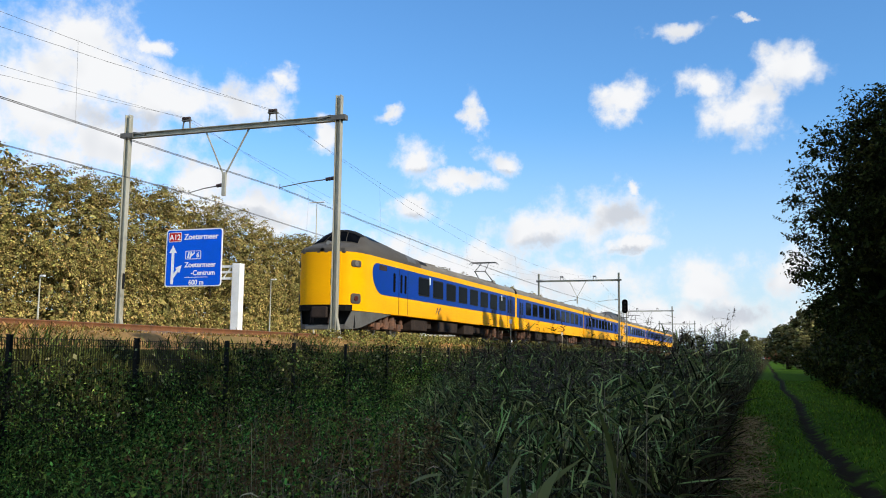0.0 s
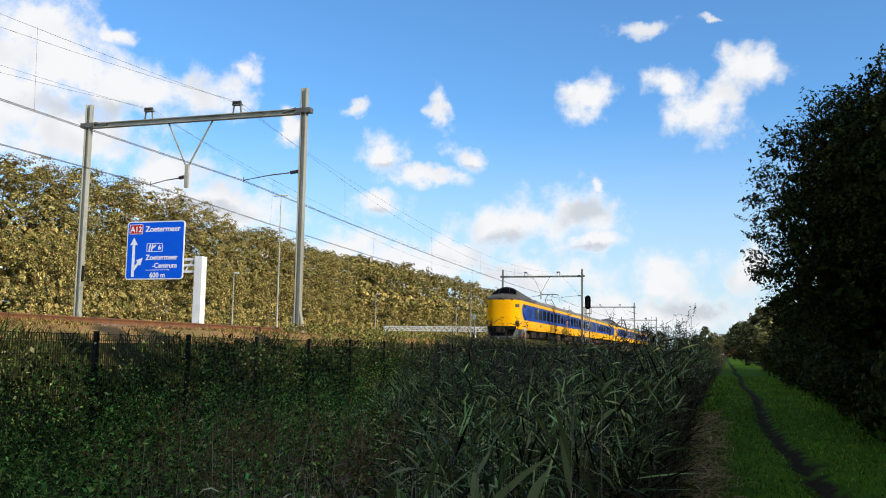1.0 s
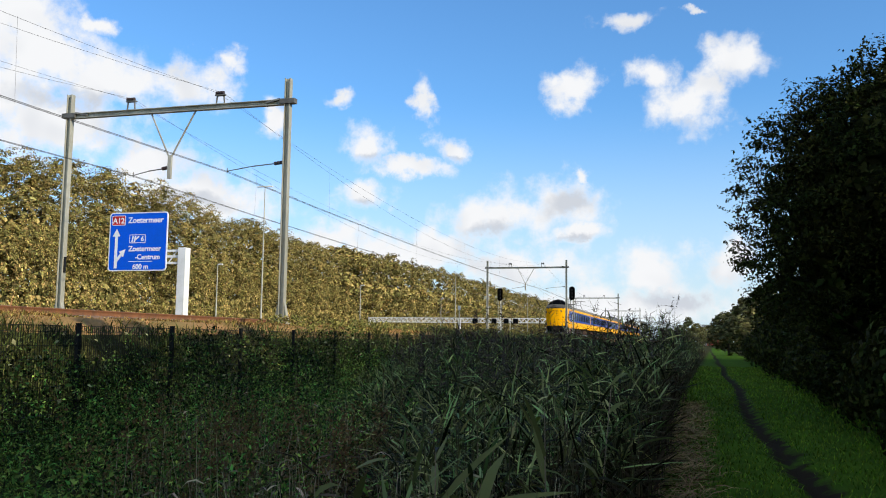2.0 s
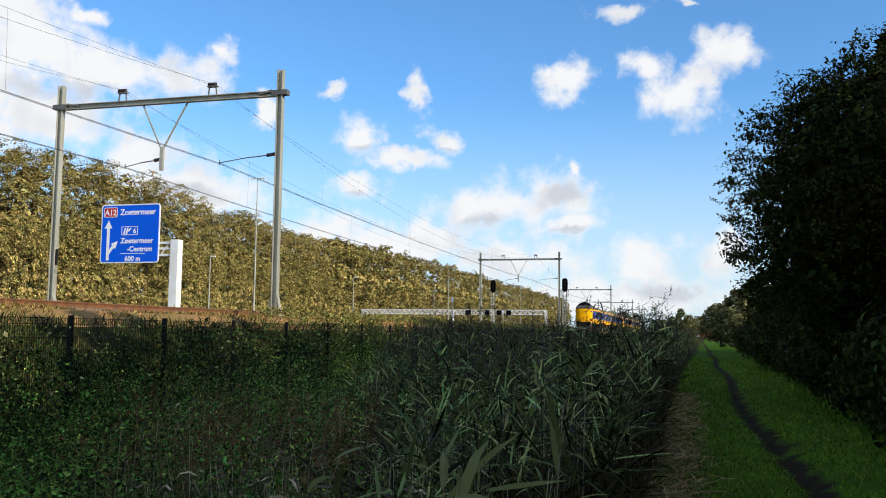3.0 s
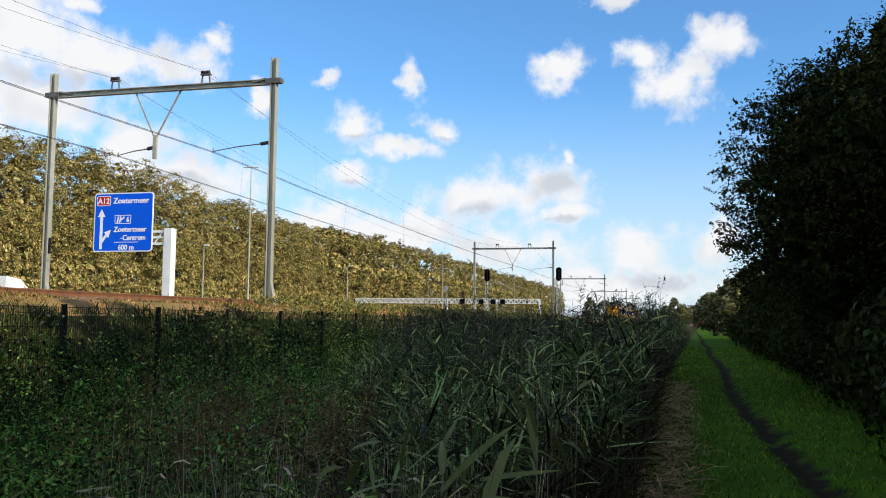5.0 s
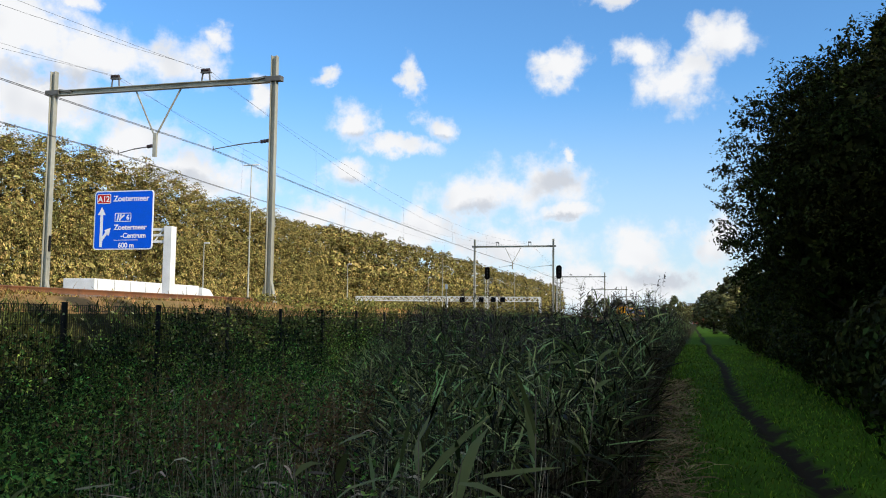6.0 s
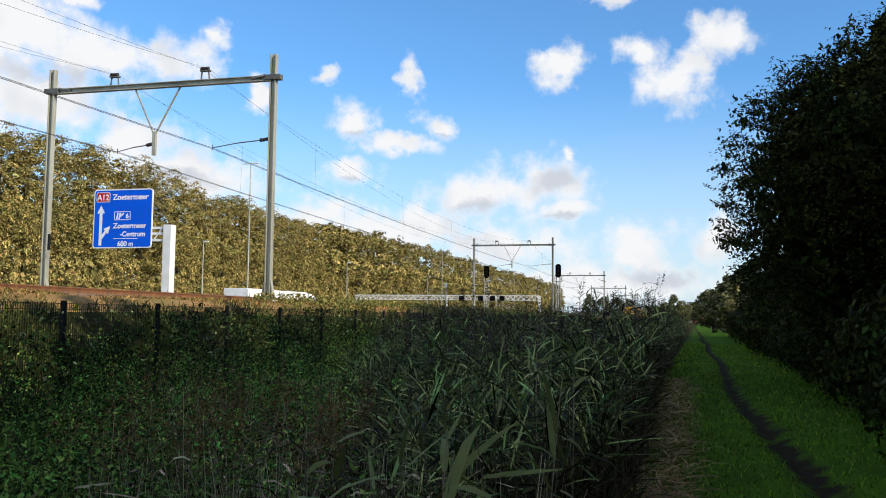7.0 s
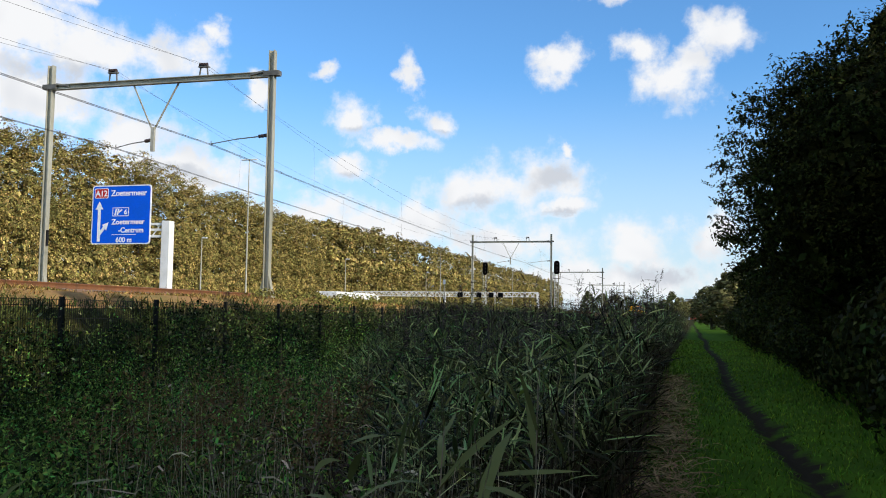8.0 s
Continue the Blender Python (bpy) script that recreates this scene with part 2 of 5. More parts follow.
M["reed_dry"] = material("dry_reed_stems", (0.36, 0.30, 0.19), (0.20, 0.16, 0.10), 0.8, 0.8, bump=0, per="island", spread=0.4, soft=0.15, fine=5.0)
# dead brown, darkened to stand in for the shade among the reeds
M["dead_shade_leaf"] = material("shade_brown_dead_reed_leaves", (0.026, 0.020, 0.011), (0.05, 0.035, 0.018), 1.5, 0.9, bump=0, per="island", spread=0.35, spec=0.05)
M["straw"] = material("orange_brown_straw", (0.34, 0.24, 0.115), (0.17, 0.115, 0.055), 2, 0.9, bump=0, per="island", spread=0.4, spec=0.05)
M["reed_stem"] = material("green_brown_reed_stems", (0.055, 0.06, 0.026), (0.10, 0.085, 0.045), 0.8, 0.8, bump=0, per="island", spread=0.4, spec=0.05)
M["plume"] = material("reed_plumes", (0.09, 0.065, 0.05), (0.06, 0.045, 0.035), 2, 0.9, bump=0, per="island", spread=0.3)
# the dark second colour paints shaded hollows between the mounds of weeds
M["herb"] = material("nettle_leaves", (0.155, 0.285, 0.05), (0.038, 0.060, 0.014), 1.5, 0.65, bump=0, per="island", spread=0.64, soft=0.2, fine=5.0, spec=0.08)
M["rusty_herb"] = material("brown_dock_stems", (0.18, 0.115, 0.04), (0.11, 0.075, 0.028), 2, 0.85, bump=0, per="island", spread=0.4)
M["dry_grass"] = material("bank_grass", (0.36, 0.20, 0.07), (0.22, 0.18, 0.05), 0.35, 0.85, bump=0, per="island", spread=0.4, soft=0.2, fine=3.0)
M["lawn"] = material("path_grass_blades", (0.11, 0.215, 0.012), (0.095, 0.15, 0.014), 0.6, 0.8, bump=0, per="island", spread=0.4, soft=0.25, fine=4.0)
M["train_yellow"] = material("yellow_train_paint", (0.90, 0.43, 0.003), (0.84, 0.385, 0.004), 0.7, 0.38, 0, 0.02, stretch=(1, 0.5, 1), ior=1.15)
M["train_blue"] = material("blue_train_paint", (0.001, 0.036, 0.29), (0.002, 0.038, 0.24), 0.7, 0.3, 0, 0.02, ior=1.14)
M["train_grey"] = material("grey_train_roof", (0.085, 0.078, 0.066), (0.055, 0.05, 0.042), 1.0, 0.6, 0, 0.1, stretch=(1, 0.4, 1))
M["train_skirt"] = material("light_grey_skirt", (0.13, 0.135, 0.135), (0.09, 0.09, 0.085), 1.5, 0.5, 0.1, 0.05)
M["under"] = material("brown_dusty_underframe", (0.045, 0.032, 0.026), (0.025, 0.02, 0.018), 3, 0.85, 0.1, 0.4)
M["black"] = material("black_rubber", (0.012, 0.012, 0.012), None, 4, 0.7, 0, 0.1)
M["glass"] = material("dark_window_glass", (0.003, 0.004, 0.006), None, 1, 0.05, 0, 0.0, ior=1.07)
M["lamp_glass"] = material("headlamp_glass", (0.25, 0.24, 0.22), None, 5, 0.15, 0.3, 0.0)
M["signal_black"] = material("black_signal_board", (0.012, 0.012, 0.013), None, 4, 0.6, 0, 0.05)
M["brick"] = material("red_brick", (0.32, 0.09, 0.06), None, 2, 0.9, 0, 0.3)


# ---- mesh helpers ----
def mesh_np(name, verts, faces, mat):
    """A mesh from arrays of corners and of equal-sided faces."""
    verts, faces = np.asarray(verts, dtype=np.float32), np.asarray(faces, dtype=np.int32)
    me = bpy.data.meshes.new(name)
    n, k = faces.shape
    me.vertices.add(len(verts))
    me.vertices.foreach_set("co", verts.ravel())
    me.loops.add(n * k)
    me.loops.foreach_set("vertex_index", faces.ravel())
    me.polygons.add(n)
    me.polygons.foreach_set("loop_start", np.arange(0, n * k, k, dtype=np.int32))
    me.polygons.foreach_set("loop_total", np.full(n, k, dtype=np.int32))
    me.update(calc_edges=True)
    me.materials.append(mat)
    return me


def mesh_bm(name, bm, mat, smooth=False):
    me = bpy.data.meshes.new(name)
    bm.normal_update()
    bm.to_mesh(me)
    bm.free()
    me.materials.append(mat)
    if smooth:
        for p in me.polygons:
            p.use_smooth = True
    return me


def add_box(bm, x0, x1, y0, y1, z0, z1, bevel=0.0):
    r = bmesh.ops.create_cube(bm, size=1.0, matrix=Matrix.LocRotScale(((x0 + x1) / 2, (y0 + y1) / 2, (z0 + z1) / 2), None,
                              (abs(x1 - x0), abs(y1 - y0), abs(z1 - z0))))
    if bevel:
        es = list({e for v in r["verts"] for e in v.link_edges})
        bmesh.ops.bevel(bm, geom=es, offset=bevel, segments=2, affect="EDGES", profile=0.6)


def add_bar(bm, a, b, r, seg=8, r2=None):
    """A round bar from a to b."""
    a, b = Vector(a), Vector(b)
    d = b - a
    m = Matrix.Translation((a + b) / 2) @ d.to_track_quat("Z", "Y").to_matrix().to_4x4()
    bmesh.ops.create_cone(bm, cap_ends=True, segments=seg, radius1=r, radius2=r if r2 is None else r2, depth=d.length, matrix=m)


def add_beam(bm, a, b, w, h):
    """A square bar from a to b; w across, h upright."""
    a, b = Vector(a), Vector(b)
    d = b - a
    m = Matrix.Translation((a + b) / 2) @ d.to_track_quat("Y", "Z").to_matrix().to_4x4() @ Matrix.Diagonal((w, d.length, h, 1))
    bmesh.ops.create_cube(bm, size=1.0, matrix=m)


def obj(name, me, parent=None, m=None, label=""):
    ob = new(name, me)
    if parent:
        ob.parent = parent
    if m is not None:
        ob.matrix_basis = m
    if label:
        ob["label"] = label
    return ob


def part(name, bm, mat, parent, label="", smooth=False, m=None):
    return obj(name, mesh_bm(name, bm, mat, smooth), parent, m, label)


def box_part(name, mat, parent, dims, bevel=0.0, label="", m=None):
    bm = bmesh.new()
    add_box(bm, *dims, bevel)
    return part(name, bm, mat, parent, label, False, m)


RNG = np.random.default_rng(7)


def leaf_quads(centres, normals, size, aspect=0.55, rng=RNG):
    """Pointed leaves: a lozenge at each centre, facing its normal, turned at random."""
    n = len(centres)
    normals = normals / (np.linalg.norm(normals, axis=1, keepdims=True) + 1e-9)
    t = np.cross(normals, rng.normal(size=(n, 3)))
    t /= np.linalg.norm(t, axis=1, keepdims=True) + 1e-9
    b = np.cross(normals, t)
    s = (size * rng.uniform(0.6, 1.35, n))[:, None]
    fold = normals * s * 0.12
    v = np.stack([centres - t * s * 0.5, centres + b * s * aspect * 0.5 + fold, centres + t * s * 0.5, centres - b * s * aspect * 0.5 + fold], 1)
    return v.reshape(-1, 3), np.arange(n * 4).reshape(-1, 4)


# ---- ground ----
RAIL_Z = 2.35
TRACKS = (-16.76, -20.76)
PORTAL_Y, PORTAL_STEP, MAST_R, MAST_L = 28.6, 73.3, -14.07, -23.45


def smooth01(t):
    t = min(max(t, 0.0), 1.0)
    return t * t * (3 - 2 * t)


def ground_z(x, y):
    z = 0.0
    if x < -0.5:
        z -= 0.25 * smooth01((-0.5 - x) / 1.5) * smooth01((x + 9.5) / 2.0)
    z += 2.06 * smooth01((-9.6 - x) / 3.6)
    z -= 1.99 * smooth01((-24.6 - x) / 3.5)
    z += 1.2 * smooth01((-74 - x) / 8)
    if -60 < y < 120 and -14 < x < 9:
        z += 0.05 * noise.noise((x * 0.7, y * 0.5, 0))
    if x > -1:
        cx = path_mid(y) + 0.05
        z -= 0.09 * math.exp(-((x - cx) / 0.16) ** 2)
    return z


def path_mid(y):
    return 1.25 + (0.012 * (y - 20) if y > 20 else 0.0) + 0.09 * math.sin(y * 0.22)


def build_ground():
    xs = [-3800, -1500, -600, -250, -120, -90, -82, -78, -74, -60, -45, -32, -28.2, -27, -26, -25.2, -24.6, -22, -18.8, -16, -14.2]
    xs += list(np.arange(-13.4, -0.5, 0.4)) + list(np.arange(-0.5, 3.6, 0.1)) + [3.9, 4.5, 5.5, 7, 9, 12, 16, 25, 60, 150, 500, 1500, 3800]
    ys = [-3800, -1200, -400, -120, -50, -20, -8] + list(np.arange(-3, 40, 0.5)) + list(np.arange(40, 120, 2.0))
    ys += [130, 150, 180, 220, 300, 420, 600, 900, 1500, 2500, 4200]
    verts = [(x, y, ground_z(x, y)) for y in ys for x in xs]
    w = len(xs)
    faces = [(j * w + i, j * w + i + 1, (j + 1) * w + i + 1, (j + 1) * w + i) for j in range(len(ys) - 1) for i in range(w - 1)]
    me = mesh_np("ground", verts, faces, M["ground"])
    me.materials.append(M["path"])
    me.materials.append(M["cess"])
    cent = np.zeros(len(me.polygons) * 3, dtype=np.float32)
    me.polygons.foreach_get("center", cent)
    cent = cent.reshape(-1, 3)
    for p, (x, y, z) in zip(me.polygons, cent):
        p.use_smooth = True
        if -2.2 < x < 7.0:
            p.material_index = 1
        elif -14.9 < x < -12.3:
            p.material_index = 2
    tagged(obj("ground", me), "uneven ground with grass path, ditch and railway embankment", "ground", kind="structure")


build_ground()


def strip_mesh(name, profile, y0, y1, mat, step=None):
    """A straight run along y of a closed x-z profile."""
    ys = [y0, y1] if step is None else list(np.arange(y0, y1 + 0.01, step))
    n = len(profile)
    verts = [(x, y, z) for y in ys for x, z in profile]
    faces = [(j * n + i, j * n + (i + 1) % n, (j + 1) * n + (i + 1) % n, (j + 1) * n + i) for j in range(len(ys) - 1) for i in range(n)]
    return mesh_np(name, verts, faces, mat)


def build_track():
    mid = sum(TRACKS) / 2
    bed = strip_mesh("ballast_bed", [(mid - 4.3, 1.9), (mid - 3.7, 2.16), (mid, 2.18), (mid + 3.7, 2.16), (mid + 4.3, 1.9)], -250, 900, M["ballast"], 5)
    tagged(obj("ballast_bed", bed), "rust-stained crushed stone ballast under two tracks", "ballast", kind="structure")
    for tx in TRACKS:
        top = new("railway_track")
        tagged(top, "rusty railway track on concrete sleepers in ballast", "railway track", group="parallel tracks", kind="structure")
        for s in (-0.7525, 0.7525):
            c = tx + s
            z = RAIL_Z
            prof = [(c - 0.075, z - 0.17), (c + 0.075, z - 0.17), (c + 0.02, z - 0.14), (c + 0.012, z - 0.05), (c + 0.036, z - 0.035), (c + 0.036, z - 0.004),
                    (c - 0.036, z - 0.004), (c - 0.036, z - 0.035), (c - 0.012, z - 0.05), (c - 0.02, z - 0.14)]
            rail = obj("rail", strip_mesh("rail", prof, -250, 900, M["rail"]), top)
            obj("running_surface", strip_mesh("running_surface", [(c - 0.03, z - 0.003), (c + 0.03, z - 0.003), (c + 0.028, z), (c - 0.028, z)], -250, 900, M["railhead"]), rail,
                label="polished steel running surface")
        ys = np.arange(-60, 330, 0.6)
        cube = np.array([[x, y, z] for z in (RAIL_Z - 0.24, RAIL_Z - 0.172) for x, y in ((-1.3, -0.13), (1.3, -0.13), (1.3, 0.13), (-1.3, 0.13))])
        f = np.array([(0, 1, 5, 4), (1, 2, 6, 5), (2, 3, 7, 6), (3, 0, 4, 7), (4, 5, 6, 7)])
        v = (cube[None] + np.stack([np.full(len(ys), tx), ys, np.zeros(len(ys))], 1)[:, None]).reshape(-1, 3)
        fs = (f[None] + 8 * np.arange(len(ys))[:, None, None]).reshape(-1, 4)
        tagged(obj("sleepers", mesh_np("sleepers", v, fs, M["sleeper"]), top), kind="stuff")


build_track()


def build_motorway():
    for x0, x1 in ((-47.2, -31.2), (-69.0, -53.0)):
        road = obj("road", strip_mesh("road", [(x0, 0.0), (x1, 0.0), (x1, 0.13), (x0, 0.13)], -200, 1500, M["asphalt"]))
        tagged(road, "grey asphalt motorway carriageway with white lines", "road", kind="structure")
        for lx in (x0 + 0.6, x1 - 3.6):
            obj("edge_line", strip_mesh("edge_line", [(lx, 0.128), (lx + 0.2, 0.128), (lx + 0.2, 0.135), (lx, 0.135)], -200, 900, M["roadline"]), road)


build_motorway()


# ---- overhead line ----
def build_portal():
    top = new("catenary_portal")
    tagged(top, "galvanised steel catenary portal spanning two railway tracks", "catenary portal", group="portals along the railway")
    z0, zt, zb = 2.15, 11.07, 10.21
    for x, s in ((MAST_R, 1), (MAST_L, -1)):
        bm = bmesh.new()
        for k in (-1, 1):                                   # H section: two flanges and a web
            add_box(bm, x + k * 0.095 - 0.012, x + k * 0.095 + 0.012, -0.11, 0.11, z0, zt)
        add_box(bm, x - 0.085, x + 0.085, -0.01, 0.01, z0, zt)
        for k in (-1, 1):                                   # flared foot
            add_beam(bm, (x + k * 0.26, 0, z0), (x + k * 0.1, 0, z0 + 0.75), 0.18, 0.03)
        add_box(bm, x - 0.3, x + 0.3, -0.25, 0.25, z0 - 0.3, z0 + 0.04)
        mast = part("mast", bm, M["galv"], top, "tall grey-green steel mast")
        bm = bmesh.new()
        add_box(bm, x - 0.3, x + 0.3, -0.13, 0.13, zb - 0.08, zb + 0.1)
        add_beam(bm, (x - s * 0.3, 0, zb + 0.1), (x - s * 0.85, 0, zb), 0.2, 0.07)
        part("bracket", bm, M["galv_dark"], mast)
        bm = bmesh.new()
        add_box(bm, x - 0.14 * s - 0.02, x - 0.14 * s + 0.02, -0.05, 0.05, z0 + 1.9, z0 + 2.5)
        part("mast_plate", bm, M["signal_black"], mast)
    bm = bmesh.new()
    add_box(bm, MAST_L + 0.1, MAST_R - 0.1, -0.1, 0.1, zb - 0.11, zb - 0.085)
    add_box(bm, MAST_L + 0.1, MAST_R - 0.1, -0.1, 0.1, zb + 0.065, zb + 0.09)
    add_box(bm, MAST_L + 0.1, MAST_R - 0.1, -0.012, 0.012, zb - 0.085, zb + 0.065)
    beam = part("beam", bm, M["galv"], top, "long horizontal steel beam")
    for x in (-20.69, -16.84):
        bm = bmesh.new()
        for k in (-0.17, 0.17):
            add_bar(bm, (x + k, 0, zb + 0.09), (x + k * 0.8, 0, zb + 0.42), 0.03)
        add_box(bm, x - 0.2, x + 0.2, -0.07, 0.07, zb + 0.40, zb + 0.45)
        sup = part("wire_support", bm, M["galv_dark"], top)
        bm = bmesh.new()
        for k in range(4):
            add_bar(bm, (x - 0.17 + k * 0.09, -0.02, zb + 0.5), (x - 0.12 + k * 0.09, -0.02, zb + 0.5), 0.075, 10)
        part("insulator", bm, M["insulator"], sup)
    bm = bmesh.new()
    add_beam(bm, (-19.78, 0, zb - 0.1), (-18.93, 0, 8.38), 0.05, 0.05)
    add_beam(bm, (-17.86, 0, zb - 0.1), (-18.83, 0, 8.38), 0.05, 0.05)
    add_box(bm, -18.95, -18.81, -0.05, 0.05, 7.55, 8.45)
    part("v_hanger", bm, M["galv"], top)
    for root, tip in (((-14.17, 0, 7.98), (-16.45, 0, 7.74)), ((-18.95, 0, 7.98), (-20.45, 0, 7.74))):
        bm = bmesh.new()
        r, t = Vector(root), Vector(tip)
        add_bar(bm, r.lerp(t, 0.18), r.lerp(t, 0.55) + Vector((0, 0, 0.03)), 0.022)
        add_bar(bm, r.lerp(t, 0.55) + Vector((0, 0, 0.03)), t, 0.018)
        add_bar(bm, t + Vector((0, 0, 0.12)), t - Vector((0, 0, 0.08)), 0.015)
        arm = part("steady_arm", bm, M["galv_dark"], top)
        bm = bmesh.new()
        for k in range(3):
            add_bar(bm, r.lerp(t, 0.03 + k * 0.05), r.lerp(t, 0.06 + k * 0.05), 0.07, 10)
        part("insulator", bm, M["insulator"], arm)
    top.location = (0, PORTAL_Y, 0)
    return top


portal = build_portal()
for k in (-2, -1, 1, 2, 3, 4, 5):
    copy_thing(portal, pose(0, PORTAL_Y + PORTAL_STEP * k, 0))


def wire_curve(name, points, r, parent, mat):
    cu = bpy.data.curves.new(name, "CURVE")
    cu.dimensions, cu.bevel_depth, cu.bevel_resolution = "3D", r, 1
    sp = cu.splines.new("POLY")
    sp.points.add(len(points) - 1)
    for p, c in zip(sp.points, points):
        p.co = (*c, 1)
    cu.materials.append(mat)
    ob = new(name, cu)
    ob.parent = parent
    return ob


def build_wires():
    for tx, mx, side in ((TRACKS[0], -16.84, 1), (TRACKS[1], -20.69, -1)):
        top = new("overhead_line")
        tagged(top, "dark copper contact and catenary wires hung over the track", "overhead line", group="overhead lines")
        ks = range(-2, 6)
        pole = [PORTAL_Y + PORTAL_STEP * k for k in ks]
        for dx in (-0.05, 0.05):
            pts = []
            for k, y in zip(ks, pole):                      # zigzag from portal to portal, with a slight sag
                a, b = (0.3, -0.3) if k % 2 == 0 else (-0.3, 0.3)
                pts += [(tx + dx + a + (b - a) * i / 8, y + PORTAL_STEP * i / 8, 7.72 - 0.3 * 4 * (i / 8) * (1 - i / 8)) for i in range(8)]
            wire_curve("contact_wire", pts, 0.009, top, M["wire"])
        for dx, low in ((-0.11, 1.3), (0.11, 0.5)):
            pts = []
            for k in list(ks)[:-1]:
                y0 = PORTAL_Y + PORTAL_STEP * k
                for i in range(16):
                    u = i / 16
                    sag = 4 * u * (1 - u)
                    pts.append((mx + dx, y0 + u * PORTAL_STEP, 10.72 - (2.95 - low) * sag))
            wire_curve("catenary_wire", pts, 0.0045, top, M["wire"])
        for k in list(ks)[:-1]:
            y0 = PORTAL_Y + PORTAL_STEP * k
            for u in (0.14, 0.33, 0.5, 0.67, 0.86):
                sag = 4 * u * (1 - u)
                wire_curve("dropper", [(mx, y0 + u * PORTAL_STEP, 10.72 - 1.65 * sag), (tx, y0 + u * PORTAL_STEP, 7.73 - 0.3 * sag)], 0.003, top, M["wire"])


build_wires()


def build_signal(x, y, base, head_z, head):
    top = new("railway_signal")
    tagged(top, "black oval railway signal on a slim ladder mast", "railway signal", group="signals beside the track")
    bm = bmesh.new()
    add_bar(bm, (0.18, 0, base), (0.18, 0, head_z), 0.06)
    part("mast", bm, M["galv"], top)
    bm = bmesh.new()
    for k in (-0.3, -0.02):
        add_bar(bm, (k, 0.25, base), (k, 0.25, head_z - 0.7), 0.025, 6)
    for i in range(12):
        z = base + 0.3 + i * (head_z - base - 1.2) / 12
        add_bar(bm, (-0.3, 0.25, z), (-0.02, 0.25, z), 0.02, 6)
    part("ladder", bm, M["white_steel"], top)
    bm = bmesh.new()
    add_box(bm, -0.45, 0.35, -0.2, 0.5, head_z - 1.25, head_z - 1.2)
    for a in ((-0.45, -0.2), (0.35, -0.2), (-0.45, 0.5), (0.35, 0.5)):
        add_bar(bm, (*a, head_z - 1.2), (*a, head_z - 0.5), 0.025, 6)
    part("platform", bm, M["galv_dark"], top)
    bm = bmesh.new()
    ring = []
    for i in range(28):
        a = 2 * math.pi * i / 28
        ring.append((0.32 * math.cos(a), 0.45 * (1 if math.sin(a) > 0 else -1) * (math.sin(a) != 0) + 0.32 * math.sin(a)))
    f = bm.faces.new([bm.verts.new((u, -0.12, head_z + v)) for u, v in ring])
    bmesh.ops.solidify(bm, geom=[f], thickness=0.06)
    board = part("board", bm, M["signal_black"], top, "black oval signal board")
    for dz in (0.4, 0.0, -0.4):
        bm = bmesh.new()
        add_bar(bm, (0, -0.16, head_z + dz), (0, -0.42, head_z + dz), 0.12, 14)
        part("lamp_hood", bm, M["signal_black"], board)
    top.location = (x, y, 0)
    return top


build_signal(-13.0, 98.8, 2.1, 7.0, 1)
build_signal(-22.3, 103.8, 2.1, 7.15, 1)


# ---- fence ----
def build_fence():
    x, h, step = -9.0, 1.8, 2.505
    zb = 0.0
    post_bm = bmesh.new()
    add_box(post_bm, -0.03, 0.03, -0.03, 0.03, -0.3, h + 0.02)
    add_box(post_bm, -0.034, 0.034, -0.034, 0.034, h + 0.02, h + 0.035)
    post_me = mesh_bm("post", post_bm, M["fence"])
    bm = bmesh.new()
    n = 50
    for i in range(1, n):
        y = 0.03 + (step - 0.06) * i / n
        add_box(bm, -0.003, 0.003, y - 0.003, y + 0.003, 0.06, h)
    for z in (0.1, 0.3, 0.5, 0.7, 0.9, 1.1, 1.3, 1.5, 1.7, h - 0.012):
        for k in (-0.007, 0.007):
            add_box(bm, k - 0.004, k + 0.004, 0.0, step, z - 0.004, z + 0.004)
    panel_me = mesh_bm("mesh_panel", bm, M["fence"])
    top = new("fence")
    tagged(top, "black wire-mesh panel fence with square posts, overgrown", "fence", kind="structure")
    for k in range(-6, 34):
        y = 11.43 + step * k
        obj("post", post_me, top, pose(x, y, zb))
        obj("mesh_panel", panel_me, top, pose(x, y, zb))


build_fence()


# ---- motorway furniture ----
def text_part(name, words, size, x, z, mat, parent, y, align="LEFT"):
    cu = bpy.data.curves.new(name, "FONT")
    cu.body, cu.size, cu.align_x, cu.extrude, cu.offset = words, size, align, 0.004, 0.011
    cu.materials.append(mat)
    ob = new(name, cu)
    ob.parent = parent
    ob.matrix_basis = pose(x, y, z, 90, 0, 0)
    return ob


def rounded_plate(w, h, r, y0, y1, cx=0.0, cz=0.0):
    bm = bmesh.new()
    ring = []
    for qx, qz, a0 in ((1, 1, 0), (-1, 1, 90), (-1, -1, 180), (1, -1, 270)):
        for i in range(6):
            a = radians(a0 + 18 * i)
            ring.append((cx + qx * (w / 2 - r) + r * math.cos(a), cz + qz * (h / 2 - r) + r * math.sin(a)))
    front = [bm.verts.new((u, y0, v)) for u, v in ring]
    back = [bm.verts.new((u, y1, v)) for u, v in ring]
    bm.faces.new(front)
    bm.faces.new(back[::-1])
    n = len(ring)
    for i in range(n):
        bm.faces.new((front[i], back[i], back[(i + 1) % n], front[(i + 1) % n]))
    bmesh.ops.recalc_face_normals(bm, faces=bm.faces)
    return bm


